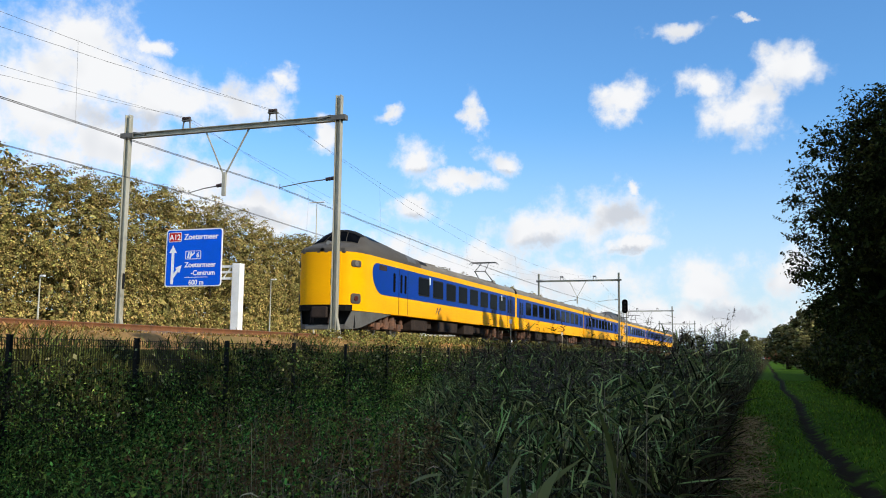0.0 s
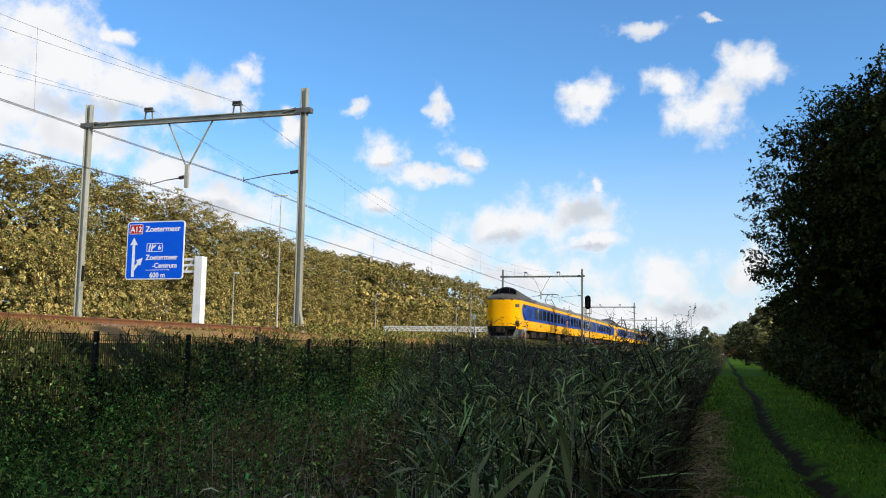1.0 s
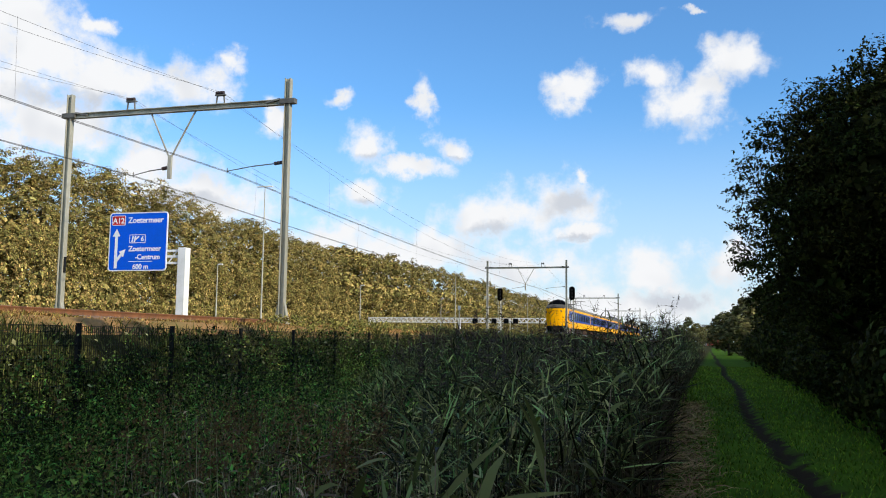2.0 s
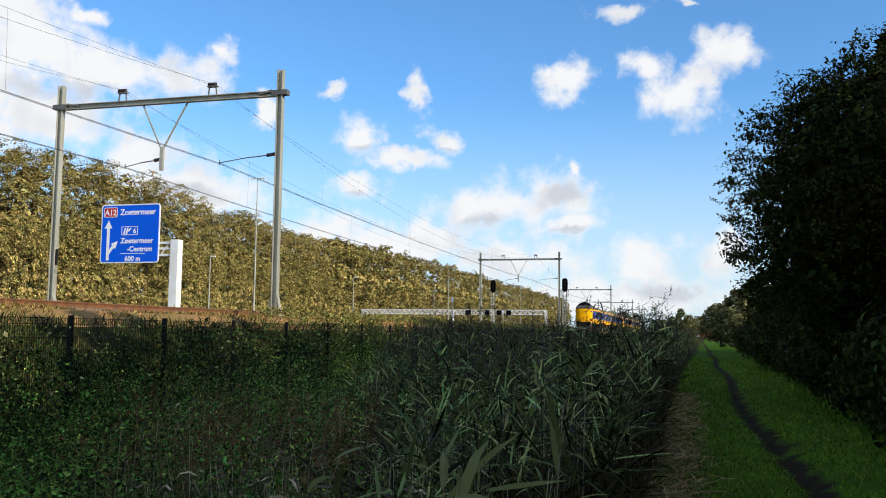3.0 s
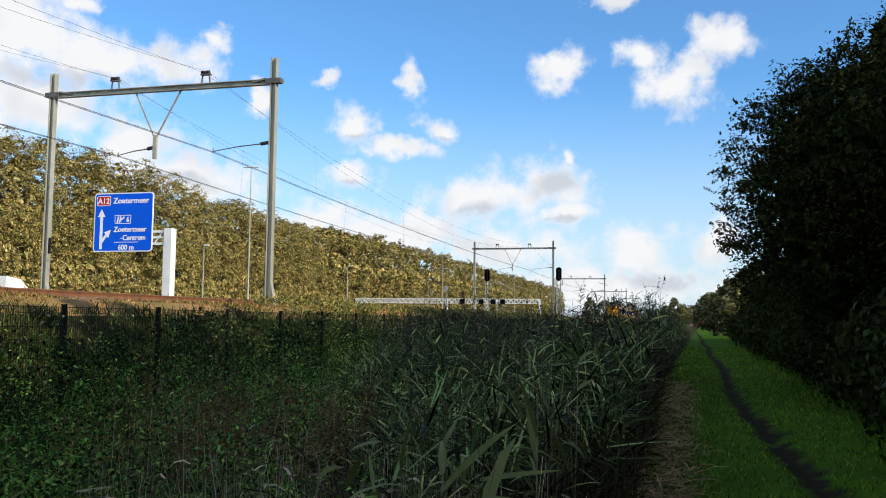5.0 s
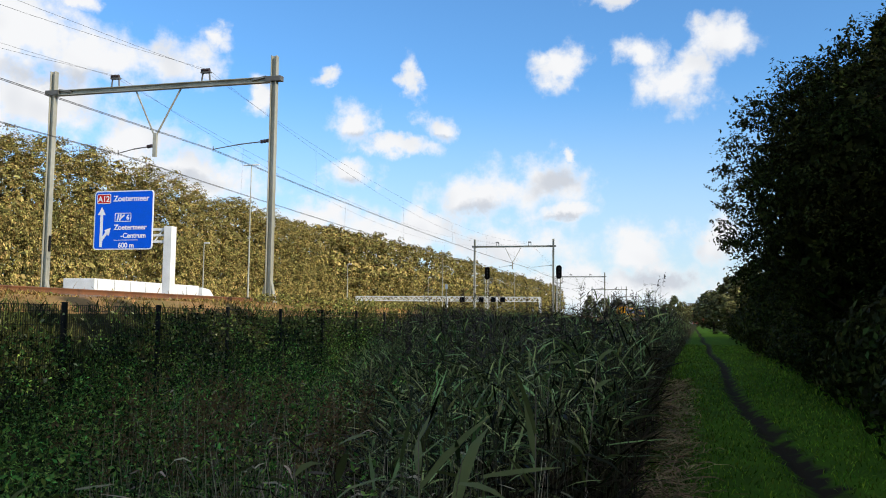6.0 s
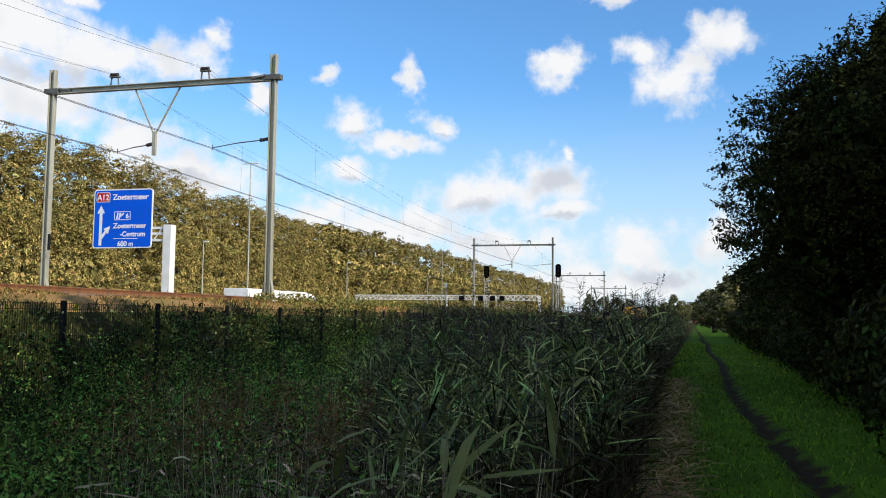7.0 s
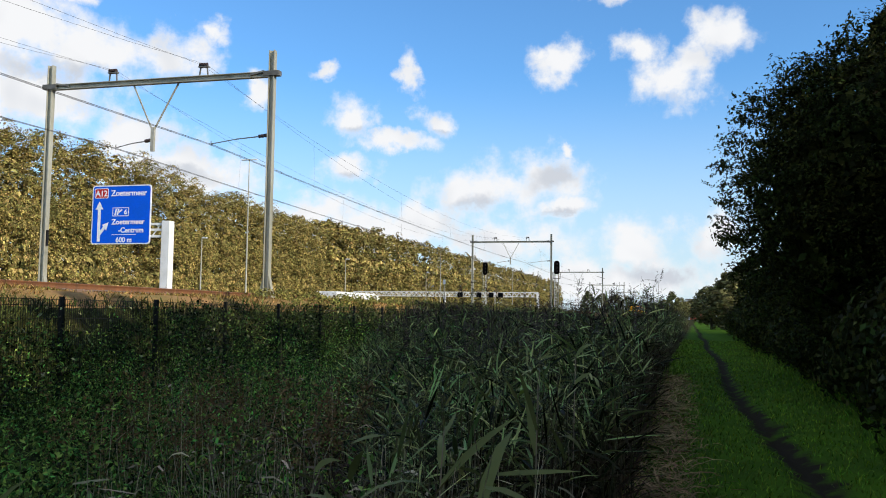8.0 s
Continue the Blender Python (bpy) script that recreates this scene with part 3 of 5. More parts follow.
def build_sign():
    """Overhead route sign held out over the carriageway by a white post."""
    top = new("motorway_sign")
    tagged(top, "blue motorway direction sign with white lettering on a white post", "road sign")
    w, h = 4.15, 3.66
    board = part("board", rounded_plate(w, h, 0.2, 0.0, 0.06), M["sign_white"], top, "white rim of the sign board")
    part("face", rounded_plate(w - 0.14, h - 0.14, 0.15, -0.006, 0.001), M["sign_blue"], board, "blue sign face")
    y = -0.012
    part("route_shield_rim", rounded_plate(0.98, 0.62, 0.1, y, -0.004, -1.42, 1.34), M["sign_white"], board)
    part("route_shield", rounded_plate(0.9, 0.54, 0.08, y - 0.006, y + 0.001, -1.42, 1.34), M["sign_red"], board, "red route number shield")
    text_part("route_number", "A12", 0.5, -1.42, 1.16, M["sign_white"], board, y - 0.012, "CENTER")
    text_part("lettering", "Zoetermeer", 0.50, -0.74, 1.17, M["sign_white"], board, y)
    text_part("lettering", "Zoetermeer", 0.46, -0.64, -0.60, M["sign_white"], board, y)
    text_part("lettering", "-Centrum", 0.44, -0.14, -1.11, M["sign_white"], board, y)
    text_part("lettering", "600 m", 0.44, -0.30, -1.71, M["sign_white"], board, y)
    text_part("lettering", "6", 0.42, 0.22, 0.02, M["sign_white"], board, y)
    box_part("rule", M["sign_white"], board, (-0.6, 1.1, y, -0.004, -1.26, -1.225))
    # junction pictogram: frame, two strokes that part
    bm = bmesh.new()
    for a, b, c, d in ((-0.6, 0.55, 0.40, 0.44), (-0.6, 0.55, -0.1, -0.06), (-0.6, -0.56, -0.1, 0.44), (0.51, 0.55, -0.1, 0.44)):
        add_box(bm, a, b, y, -0.004, c, d)
    for a, b in (((-0.42, -0.04), (-0.33, 0.36)), ((-0.25, -0.04), (-0.17, 0.36)), ((-0.2, 0.1), (0.08, 0.32))):
        add_beam(bm, (a[0], -0.008, a[1]), (b[0], -0.008, b[1]), 0.008, 0.1)
    part("junction_pictogram", bm, M["sign_white"], board)
    # arrows
    bm = bmesh.new()
    add_box(bm, -1.64, -1.44, y, -0.004, -1.66, 0.34)
    f = bm.faces.new([bm.verts.new((u, y, v)) for u, v in ((-1.82, 0.34), (-1.26, 0.34), (-1.54, 0.84))])
    add_beam(bm, (-1.50, -0.0115, -1.22), (-1.15, -0.0115, -0.78), 0.008, 0.18)
    bm.faces.new([bm.verts.new((u, y - 0.006, v)) for u, v in ((-1.32, -0.62), (-1.0, -0.98), (-0.84, -0.46))])
    part("arrow", bm, M["sign_white"], board)
    bm = bmesh.new()
    for z in (-0.6, -0.95, -1.35):
        add_box(bm, 0.3, 2.75, 0.12, 0.24, z - 0.07, z + 0.07)
    add_beam(bm, (2.1, 0.18, -1.35), (2.7, 0.18, -0.6), 0.06, 0.06)
    part("arm", bm, M["white_steel"], top)
    box_part("post", M["white_steel"], top, (2.82, 3.36, 0.05, 0.6, -7.4, -0.42), 0.02, "white box-section post")
    top.location = (-33.05, 47.0, 7.48)


build_sign()


def build_gantry():
    top = new("motorway_gantry")
    tagged(top, "white lattice gantry across the motorway with dark lane signals", "gantry")
    y, z0, z1 = 190.0, 5.55, 6.5
    xs = (-71.4, -50.0, -29.1)
    for x in xs:
        box_part("post", M["white_steel"], top, (x - 0.25, x + 0.25, y - 0.2, y + 0.2, 0.0, z1), 0.02)
    for a, b in ((xs[0], xs[1]), (xs[1], xs[2])):
        for yy in (y - 0.5, y + 0.5):
            bm = bmesh.new()
            for z in (z0, z1):
                add_beam(bm, (a, yy, z), (b, yy, z), 0.14, 0.14)
            n = 18
            for i in range(n):
                u, v = a + (b - a) * i / n, a + (b - a) * (i + 1) / n
                m = (u + v) / 2
                add_beam(bm, (u, yy, z0), (m, yy, z1), 0.09, 0.09)
                add_beam(bm, (m, yy, z1), (v, yy, z0), 0.09, 0.09)
            part("truss", bm, M["white_steel"], top)
    for x in (-46.3, -42.0, -39.3, -37.2):
        sg = box_part("lane_signal", M["signal_black"], top, (x - 0.55, x + 0.55, y - 0.95, y - 0.6, 5.35, 6.45), 0.04, "dark lane signal box")
        box_part("screen", M["glass"], sg, (x - 0.42, x + 0.42, y - 0.955, y - 0.93, 5.5, 6.3))


build_gantry()


def build_street_lamp(x, y, h, arm):
    top = new("street_lamp")
    tagged(top, "slender grey lamp post beside the motorway", "street lamp", group="motorway lamp posts")
    bm = bmesh.new()
    add_bar(bm, (0, 0, 0), (0, 0, h), 0.12 if h > 12 else 0.09, 10, 0.05)
    part("pole", bm, M["galv"], top)
    bm = bmesh.new()
    for s in ((-1, 1) if arm > 0.6 else (1,)):
        add_box(bm, s * 0.05, s * arm, -0.12, 0.12, h - 0.04, h + 0.09, 0.03)
    part("lantern", bm, M["white_steel"], top, "flat pale lantern")
    top.location = (x, y, 0)


for x, y, h, arm in ((-48.5, 93.2, 19.4, 1.0), (-48.5, 180.6, 15.7, 0.5), (-48.5, 265.5, 15.7, 0.5), (-48.5, 83.1, 9.3, 0.6), (-48.5, 125.0, 9.7, 0.6),
                     (-48.5, 169.5, 9.8, 0.6), (-48.5, 50.5, 6.9, 0.4), (-48.5, 212.0, 9.8, 0.6)):
    build_street_lamp(x, y, h, arm)


# ---- woods across the motorway ----
def crown_points(rng, n_clumps, per, rx, rz, zc, clump=0.2):
    """Leaf places in clumps over an egg-shaped crown; returns places and outward directions."""
    d = rng.normal(size=(n_clumps, 3))
    d /= np.linalg.norm(d, axis=1, keepdims=True)
    rad = rng.uniform(0.62, 1.0, n_clumps) ** 0.6
    c = d * rad[:, None]
    lump = rng.uniform(0.5, 1.3, n_clumps) * clump
    q = rng.normal(size=(n_clumps, per, 3))
    q /= np.linalg.norm(q, axis=2, keepdims=True)
    q *= rng.uniform(0.35, 1.0, (n_clumps, per, 1)) ** 0.5
    scale = np.array([rx, rx, rz])
    pts = (c * scale)[:, None] + q * (lump[:, None, None] * rx) * np.array([1, 1, 1.15])
    nor = q * 0.8 + d[:, None] * 0.7 + rng.normal(size=q.shape) * 0.45
    pts = pts.reshape(-1, 3)
    # taper: narrower towards the top
    pts[:, :2] *= (1.08 - 0.32 * np.clip((pts[:, 2:3] / rz + 0.2), 0, 1))
    pts[:, 2] += zc
    return pts, nor.reshape(-1, 3)


def limb_mesh(name, rng, height, base_r, spread, n_limbs, first):
    bm = bmesh.new()
    knots = [Vector((0, 0, -0.3))]
    for i in range(1, 5):
        knots.append(Vector((rng.normal() * 0.05 * height * 0.2, rng.normal() * 0.05 * height * 0.2, height * i / 4)))
    for i in range(4):
        add_bar(bm, knots[i], knots[i + 1], base_r * (1 - i * 0.22), 9, base_r * (1 - (i + 1) * 0.22))
    for i in range(n_limbs):
        z = height * (first + (0.92 - first) * i / n_limbs)
        a = rng.uniform(0, 6.28)
        k = spread * rng.uniform(0.5, 1.0) * (1.1 - z / height * 0.5)
        s = Vector((0, 0, z))
        e = Vector((math.cos(a) * k, math.sin(a) * k, z + k * rng.uniform(0.3, 0.8)))
        m = s.lerp(e, 0.5) + Vector((0, 0, k * 0.1))
        add_bar(bm, s, m, base_r * 0.32, 6, base_r * 0.2)
        add_bar(bm, m, e, base_r * 0.2, 6, base_r * 0.06)
    return mesh_bm(name, bm, M["bark"])


def tufted_crown(rng, tufts, per, rx, rz, zc, size, sunny, tuft=0.24):
    """A crown of leafy tufts over a blunt dome, thickest on the side open to the light; each tuft is a cap of leaves with a hollow under it."""
    d = rng.normal(size=(tufts * 3, 3))
    d /= np.linalg.norm(d, axis=1, keepdims=True)
    d = d[(d[:, 0] > -sunny) | (d[:, 2] > 0.55)][:tufts]
    n = len(d)
    blunt = np.abs(d) ** 1.35 * np.sign(d)
    blunt /= (np.abs(blunt) ** 2.6).sum(1, keepdims=True) ** (1 / 2.6)
    c = blunt * rng.uniform(0.62, 1.0, (n, 1)) ** 0.8 * np.array([rx, rx, rz])
    r = rng.uniform(0.55, 1.3, n) * tuft * rx
    q = rng.normal(size=(n, per, 3))
    q += d[:, None] * 0.7 + np.array([0, 0, 0.9])
    q /= np.linalg.norm(q, axis=2, keepdims=True)
    p = c[:, None] + q * r[:, None, None] * rng.uniform(0.55, 1.05, (n, per, 1)) * np.array([1, 1, 0.85])
    nrm = q + d[:, None] * 0.2 + rng.normal(size=q.shape) * 0.28
    m = tufts * 2
    g = rng.normal(size=(m, 3))
    g /= np.linalg.norm(g, axis=1, keepdims=True)
    heart = g * rng.uniform(0.2, 0.66, (m, 1)) * np.array([rx, rx, rz])
    p = np.concatenate([p.reshape(-1, 3), heart])
    p[:, 2] += zc
    sizes = np.concatenate([np.full(n * per, size), np.full(m, 0.95)])
    return leaf_quads(p, np.concatenate([nrm.reshape(-1, 3), g]), sizes, 0.62, rng)


def canopy(y):
    """Height of the woods' crest along the motorway."""
    return float(np.interp(y, (85, 120, 132, 160, 200, 260, 300, 500), (24.9, 24.9, 23.7, 23.2, 23.7, 24.5, 25.0, 24.6)))


def build_woods():
    rng = np.random.default_rng(11)
    near = [(mesh_np("crown", *tufted_crown(rng, 215, 48, 4.3, 11.5, 12.5, 0.265, 0.25, 0.25), M["wood_leaf"]), limb_mesh("trunk", rng, 20.0, 0.3, 3.4, 5, 0.2)) for k in range(4)]
    far = [(mesh_np("crown", *tufted_crown(rng, 130, 18, 4.6, 11.5, 12.5, 0.62, 0.2, 0.28), M["wood_leaf"]), limb_mesh("trunk", rng, 20.0, 0.3, 3.4, 5, 0.2)) for k in range(3)]
    low = [(mesh_np("crown", *tufted_crown(rng, 80, 38, 3.4, 4.6, 4.7, 0.30, 0.25), M["wood_leaf"]), limb_mesh("trunk", rng, 7.0, 0.16, 2.4, 6, 0.15)) for k in range(3)]
    label = "tall broadleaf tree in yellowing autumn leaf, edge of the woods"

    def plant(kinds, x, y, s, sz, text=label):
        crown, trunk = kinds[int(rng.integers(len(kinds)))]
        top = new("woodland_tree")
        tagged(top, text, "tree", group="woods across the motorway")
        obj("trunk", trunk, top)
        obj("crown", crown, top)
        top.matrix_basis = pose(x, y, ground_z(x, y), 0, 0, rng.uniform(-45, 15)) @ Matrix.Diagonal((s, s, sz, 1))

    y = 55.0
    while y < 620:
        close = y < 190
        h = (canopy(y) - ground_z(-80, y)) / 24.4 * (rng.uniform(0.955, 1.01) if rng.uniform() > 0.12 else 1.035)
        plant(near if close else far, -80.5 + rng.normal() * 0.9, y, rng.uniform(0.9, 1.12), h)
        if y < 330:
            for k in range(2 if close else 1):
                plant(low, -76.8 + rng.normal() * 0.9, y + 1.6 + 2.4 * k, rng.uniform(0.7, 1.0), rng.uniform(0.65, 1.35), "bushy young tree in yellowing leaf at the foot of the woods")
        y += rng.uniform(4.3, 5.4) * (1 + max(0, y - 200) / 500)
    y = 66.0
    while y < 260:
        plant(far, -87.5 + rng.normal() * 1.2, y, rng.uniform(1.0, 1.2), (canopy(y) + 0.4) / 24.4 * rng.uniform(0.95, 1.0))
        y += rng.uniform(6.5, 8.5) * (1 + max(0, y - 150) / 250)


build_woods()


# ---- dark trees along the path ----
def leafy_crown(rng, clumps, per, rx, rz, zc, size, sprays, heart=0.105):
    """Close-set leaf clumps over a lumpy dome, big inner leaves that close the heart, and twigs with leaves that stand out of it."""
    d = rng.normal(size=(clumps, 3))
    d /= np.linalg.norm(d, axis=1, keepdims=True)
    shape = np.array([rx, rx, rz])
    lobes = rng.normal(size=(11, 3))
    lobes /= np.linalg.norm(lobes, axis=1, keepdims=True)

    def lump(v):
        return 0.80 + 0.20 * np.clip(((v @ lobes.T).max(1) - 0.72) / 0.28, 0, 1)

    c = d * (lump(d) * rng.uniform(0.76, 1.0, clumps))[:, None] * shape
    r = rng.uniform(0.5, 1.3, clumps) * 0.105 * rx
    q = rng.normal(size=(clumps, per, 3))
    q /= np.linalg.norm(q, axis=2, keepdims=True)
    p = c[:, None] + q * r[:, None, None] * rng.uniform(0.2, 1.0, (clumps, per, 1)) * np.array([1.25, 1.25, 0.7])
    nrm = q * 0.6 + np.array([0, 0, 0.6]) + rng.normal(size=q.shape) * 0.5
    vs, ns, sz = [p.reshape(-1, 3)], [nrm.reshape(-1, 3)], [np.full(clumps * per, size)]
    m = clumps * (12 if sprays > 100 else 5)
    g = rng.normal(size=(m, 3))
    g /= np.linalg.norm(g, axis=1, keepdims=True)
    vs.append(g * (lump(g) * rng.uniform(0.35, 0.80, m))[:, None] * shape)
    ns.append(g + rng.normal(size=(m, 3)) * 0.4)
    sz.append(np.full(m, heart * rx))
    if sprays:
        a = rng.normal(size=(sprays, 3))
        a /= np.linalg.norm(a, axis=1, keepdims=True)
        out = a * np.array([1, 1, 0.7]) + rng.normal(size=(sprays, 3)) * 0.35 + np.array([0, 0, 0.25])
        root = a * (lump(a) * 0.93)[:, None] * shape
        u = rng.uniform(0, 1, (sprays, 34, 1)) ** 1.3
        w = root[:, None] + out[:, None] * u * (rng.uniform(0.05, 0.13, (sprays, 1, 1)) * rx) + rng.normal(size=(sprays, 34, 3)) * 0.017 * rx * (1.2 - u)
        vs.append(w.reshape(-1, 3))
        ns.append(rng.normal(size=(sprays * 34, 3)) + np.array([0, 0, 0.5]))
        sz.append(np.full(sprays * 34, size))
    v = np.concatenate(vs)
    v[:, 2] += zc
    return leaf_quads(v, np.concatenate(ns), np.concatenate(sz), 0.5, rng)


def build_path_trees():
    rng = np.random.default_rng(23)
    kinds = []
    for k in range(7):
        if k < 2:
            v, f = leafy_crown(rng, 1000, 56, 3.5, 4.3, 4.5, 0.095, 300, 0.08)
        elif k < 5:
            v, f = leafy_crown(rng, 90, 18, 3.5, 4.3, 4.5, 0.42, 24)
        else:
            # closed crowns for the unseen trees, so that no sun leaks through
            v, f = leafy_crown(rng, 110, 12, 3.5, 4.3, 4.5, 0.55, 20, 0.24)
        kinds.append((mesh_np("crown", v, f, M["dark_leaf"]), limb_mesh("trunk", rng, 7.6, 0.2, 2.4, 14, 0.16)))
    # the trees that overhang the path: x, y, width, height, turn
    spots = [(4.25, 22.0, 1.0, 1.035, 0), (6.9, 16.0, 1.0, 1.0, 1), (6.3, 27.5, 1.0, 0.95, 1), (7.3, 35.0, 1.1, 1.0, 2), (8.6, 9.0, 1.2, 1.15, 3), (7.6, 44, 1.1, 0.95, 4), (8.2, 55, 1.2, 0.95, 2),
             (9.0, 70, 1.25, 0.9, 3), (9.6, 86, 1.3, 0.95, 4), (10.5, 104, 1.3, 0.95, 2), (11.5, 124, 1.3, 0.95, 3), (13, 146, 1.4, 0.95, 4)]
    # unseen trees added behind the camera to shade field and fence
    spots += [(8.4 + rng.normal() * 0.3, 3.6 - 4.6 * k, 1.2, rng.uniform(1.42, 1.5), 5 + k % 2) for k in range(12)]
    # hidden tall row, added and sized to shade the bank and the train's foot
    spots += [(14.5 + rng.normal() * 0.8, -58 + 6.6 * k, 1.7, (1.9 if -58 + 6.6 * k < 29 else 2.42) * rng.uniform(0.95, 1.05), 5 + k % 2) for k in range(23)]
    for i, (x, y, s, sz, kind) in enumerate(spots):
        crown, trunk = kinds[kind]
        top = new("path_tree")
        tagged(top, "dense dark green broadleaf tree beside the grass path", "tree", group="trees along the path")
        obj("trunk", trunk, top)
        obj("crown", crown, top)
        top.matrix_basis = pose(x, y, 0, 0, 0, 71.0 * i) @ Matrix.Diagonal((s, s, sz, 1))


build_path_trees()


# ---- train ----
HALF = 1.41
NOSE = [(-1.41, 1.5), (-1.40, 1.05), (-1.34, 0.72), (-1.22, 0.42), (-1.02, 0.2), (-0.7, 0.07), (-0.35, 0.015), (0.0, 0.0)]
NOSE = NOSE + [(-x, y) for x, y in NOSE[-2::-1]]


def nose_y(x):
    return float(np.interp(x, [p[0] for p in NOSE], [p[1] for p in NOSE]))


def crest(y):
    """Height of the roof's middle above the rail, along the driving car."""
    return float(np.interp(y, (0.0, 0.25, 0.7, 1.15, 1.45, 1.8, 2.2, 3.0, 4.2, 5.5, 7.0, 8.5, 9.8, 30), (3.62, 3.74, 3.86, 3.98, 4.28, 4.58, 4.65, 4.62, 4.50, 4.34, 4.17, 4.04, 3.97, 3.95)))


def roof_point(y, u, out=0.0):
    """The roof's skin: y along the car, u from -1 to 1 across it."""
    w = float(np.interp(y, [0.0, 0.015, 0.07, 0.2, 0.42, 0.72, 1.05, 1.5], [0.1, 0.35, 0.7, 1.02, 1.22, 1.34, 1.40, 1.41])) if y < 1.5 else HALF
    a = u * math.pi / 2
    top = crest(y)
    hump = max(0.0, min(1.0, (top - 3.95) / 0.7))
    e = 0.62 + 0.28 * hump                                   # squarer where the roof is low, narrower over the cab
    sx = math.copysign(abs(math.sin(a)) ** (0.75 + 0.45 * hump), a)
    sz = abs(math.cos(a)) ** e
    return Vector(((w + out) * sx, y - out * (0.5 if y < 1.9 else 0), 3.42 + (top - 3.42) * sz + out * sz))


def roof_mesh(name, y0, y1, mat, cab):
    ys = [0.0, 0.02, 0.07, 0.2, 0.42, 0.72, 1.0, 1.15, 1.3, 1.45, 1.62, 1.8, 2.0, 2.3, 2.7, 3.2, 3.8, 4.5, 5.2, 6, 7, 8, 9, 10, 14, 20] if cab else [y0, 8, 14, 20]
    ys = [y for y in ys if y0 <= y < y1] + [y1]
    us = [-1 + i / 14 for i in range(29)]
    verts, n = [], len(us)
    for y in ys:
        verts += [roof_point(y if cab else 20.0, u) + Vector((0, 0 if cab else y - 20.0, 0)) for u in us]
    faces = [(j * n + i, j * n + i + 1, (j + 1) * n + i + 1, (j + 1) * n + i) for j in range(len(ys) - 1) for i in range(n - 1)]
    me = mesh_np(name, verts, faces, mat)
    for p in me.polygons:
        p.use_smooth = True
    return me


def roof_patch(name, y0, y1, u0, u1, out, mat, ny=5, nu=8):
    verts = [roof_point(y0 + (y1 - y0) * j / ny, u0 + (u1 - u0) * i / nu, out) for j in range(ny + 1) for i in range(nu + 1)]
    n = nu + 1
    return mesh_np(name, verts, [(j * n + i, j * n + i + 1, (j + 1) * n + i + 1, (j + 1) * n + i) for j in range(ny) for i in range(nu)], mat)


def shell_mesh(name, length, mat, cab, z0, z1):
    """Side walls and ends as one upright shell."""
    ring = list(NOSE) if cab else [(-HALF, 0.0), (HALF, 0.0)]
    ring = ring + [(HALF, length), (-HALF, length)]
    n = len(ring)
    bm = bmesh.new()
    lo = [bm.verts.new((x, y, z0)) for x, y in ring]
    hi = [bm.verts.new((x, y, z1)) for x, y in ring]
    for i in range(n):
        bm.faces.new((lo[i], lo[(i + 1) % n], hi[(i + 1) % n], hi[i]))
    bmesh.ops.recalc_face_normals(bm, faces=bm.faces)
    for f in bm.faces:
        f.smooth = f.calc_center_median().y < 1.5
    return mesh_bm(name, bm, mat)


def side_plate(name, outline, side, out, mat, thick=0.012):
    """A plate on a side wall, from an outline in (y, z)."""
    bm = bmesh.new()
    x1, x0 = side * (HALF + out), side * (HALF + out - thick)
    a = [bm.verts.new((x1, y, z)) for y, z in outline]
    b = [bm.verts.new((x0, y, z)) for y, z in outline]
    bm.faces.new(a)
    n = len(outline)
    for i in range(n):
        bm.faces.new((a[i], b[i], b[(i + 1) % n], a[(i + 1) % n]))
    bmesh.ops.recalc_face_normals(bm, faces=bm.faces)
    return mesh_bm(name, bm, mat)


def rounded_rect(y0, y1, z0, z1, r=0.07):
    pts = []
    for cy, cz, a0 in ((y1 - r, z1 - r, 0), (y0 + r, z1 - r, 90), (y0 + r, z0 + r, 180), (y1 - r, z0 + r, 270)):
        for i in range(4):
            a = radians(a0 + 30 * i)
            pts.append((cy + r * math.cos(a), cz + r * math.sin(a)))
    return pts


def bogie_mesh():
    bm = bmesh.new()
    for s in (-1, 1):
        add_box(bm, s * 1.0 - 0.07, s * 1.0 + 0.07, -1.9, 1.9, 0.42, 0.62, 0.03)
        for y in (-1.25, 1.25):
            add_box(bm, s * 1.02 - 0.14, s * 1.02 + 0.14, y - 0.22, y + 0.22, 0.3, 0.62, 0.04)
            for k in (-0.42, 0.42):
                add_bar(bm, (s * 1.02, y + k, 0.5), (s * 1.02, y + k, 0.82), 0.1, 10)
        for y in (-0.35, 0.35):
            add_bar(bm, (s * 1.05, y, 0.35), (s * 1.05, y, 0.95), 0.17, 12)
        add_beam(bm, (s * 1.1, -0.6, 0.45), (s * 1.1, 0.7, 0.9), 0.06, 0.06)
    add_box(bm, -1.0, 1.0, -0.3, 0.3, 0.4, 0.8)
    return mesh_bm("bogie", bm, M["bogie"])


def wheel_mesh():
    bm = bmesh.new()
    for s in (-1, 1):
        add_bar(bm, (s * 0.69, 0, 0.46), (s * 0.82, 0, 0.46), 0.46, 24)
        add_bar(bm, (s * 0.66, 0, 0.46), (s * 0.69, 0, 0.46), 0.49, 24)
    add_bar(bm, (-0.7, 0, 0.46), (0.7, 0, 0.46), 0.09, 10)
    return mesh_bm("wheelset", bm, M["galv_dark"])


CAR = {}
M["train_roof"] = material("dusty_grey_roof", (0.20, 0.19, 0.165), (0.12, 0.11, 0.095), 1.0, 0.8, 0, 0.1, stretch=(1, 0.4, 1))
M["bogie"] = material("rusty_bogie_frame", (0.20, 0.10, 0.06), (0.10, 0.065, 0.05), 3, 0.85, 0.1, 0.4)


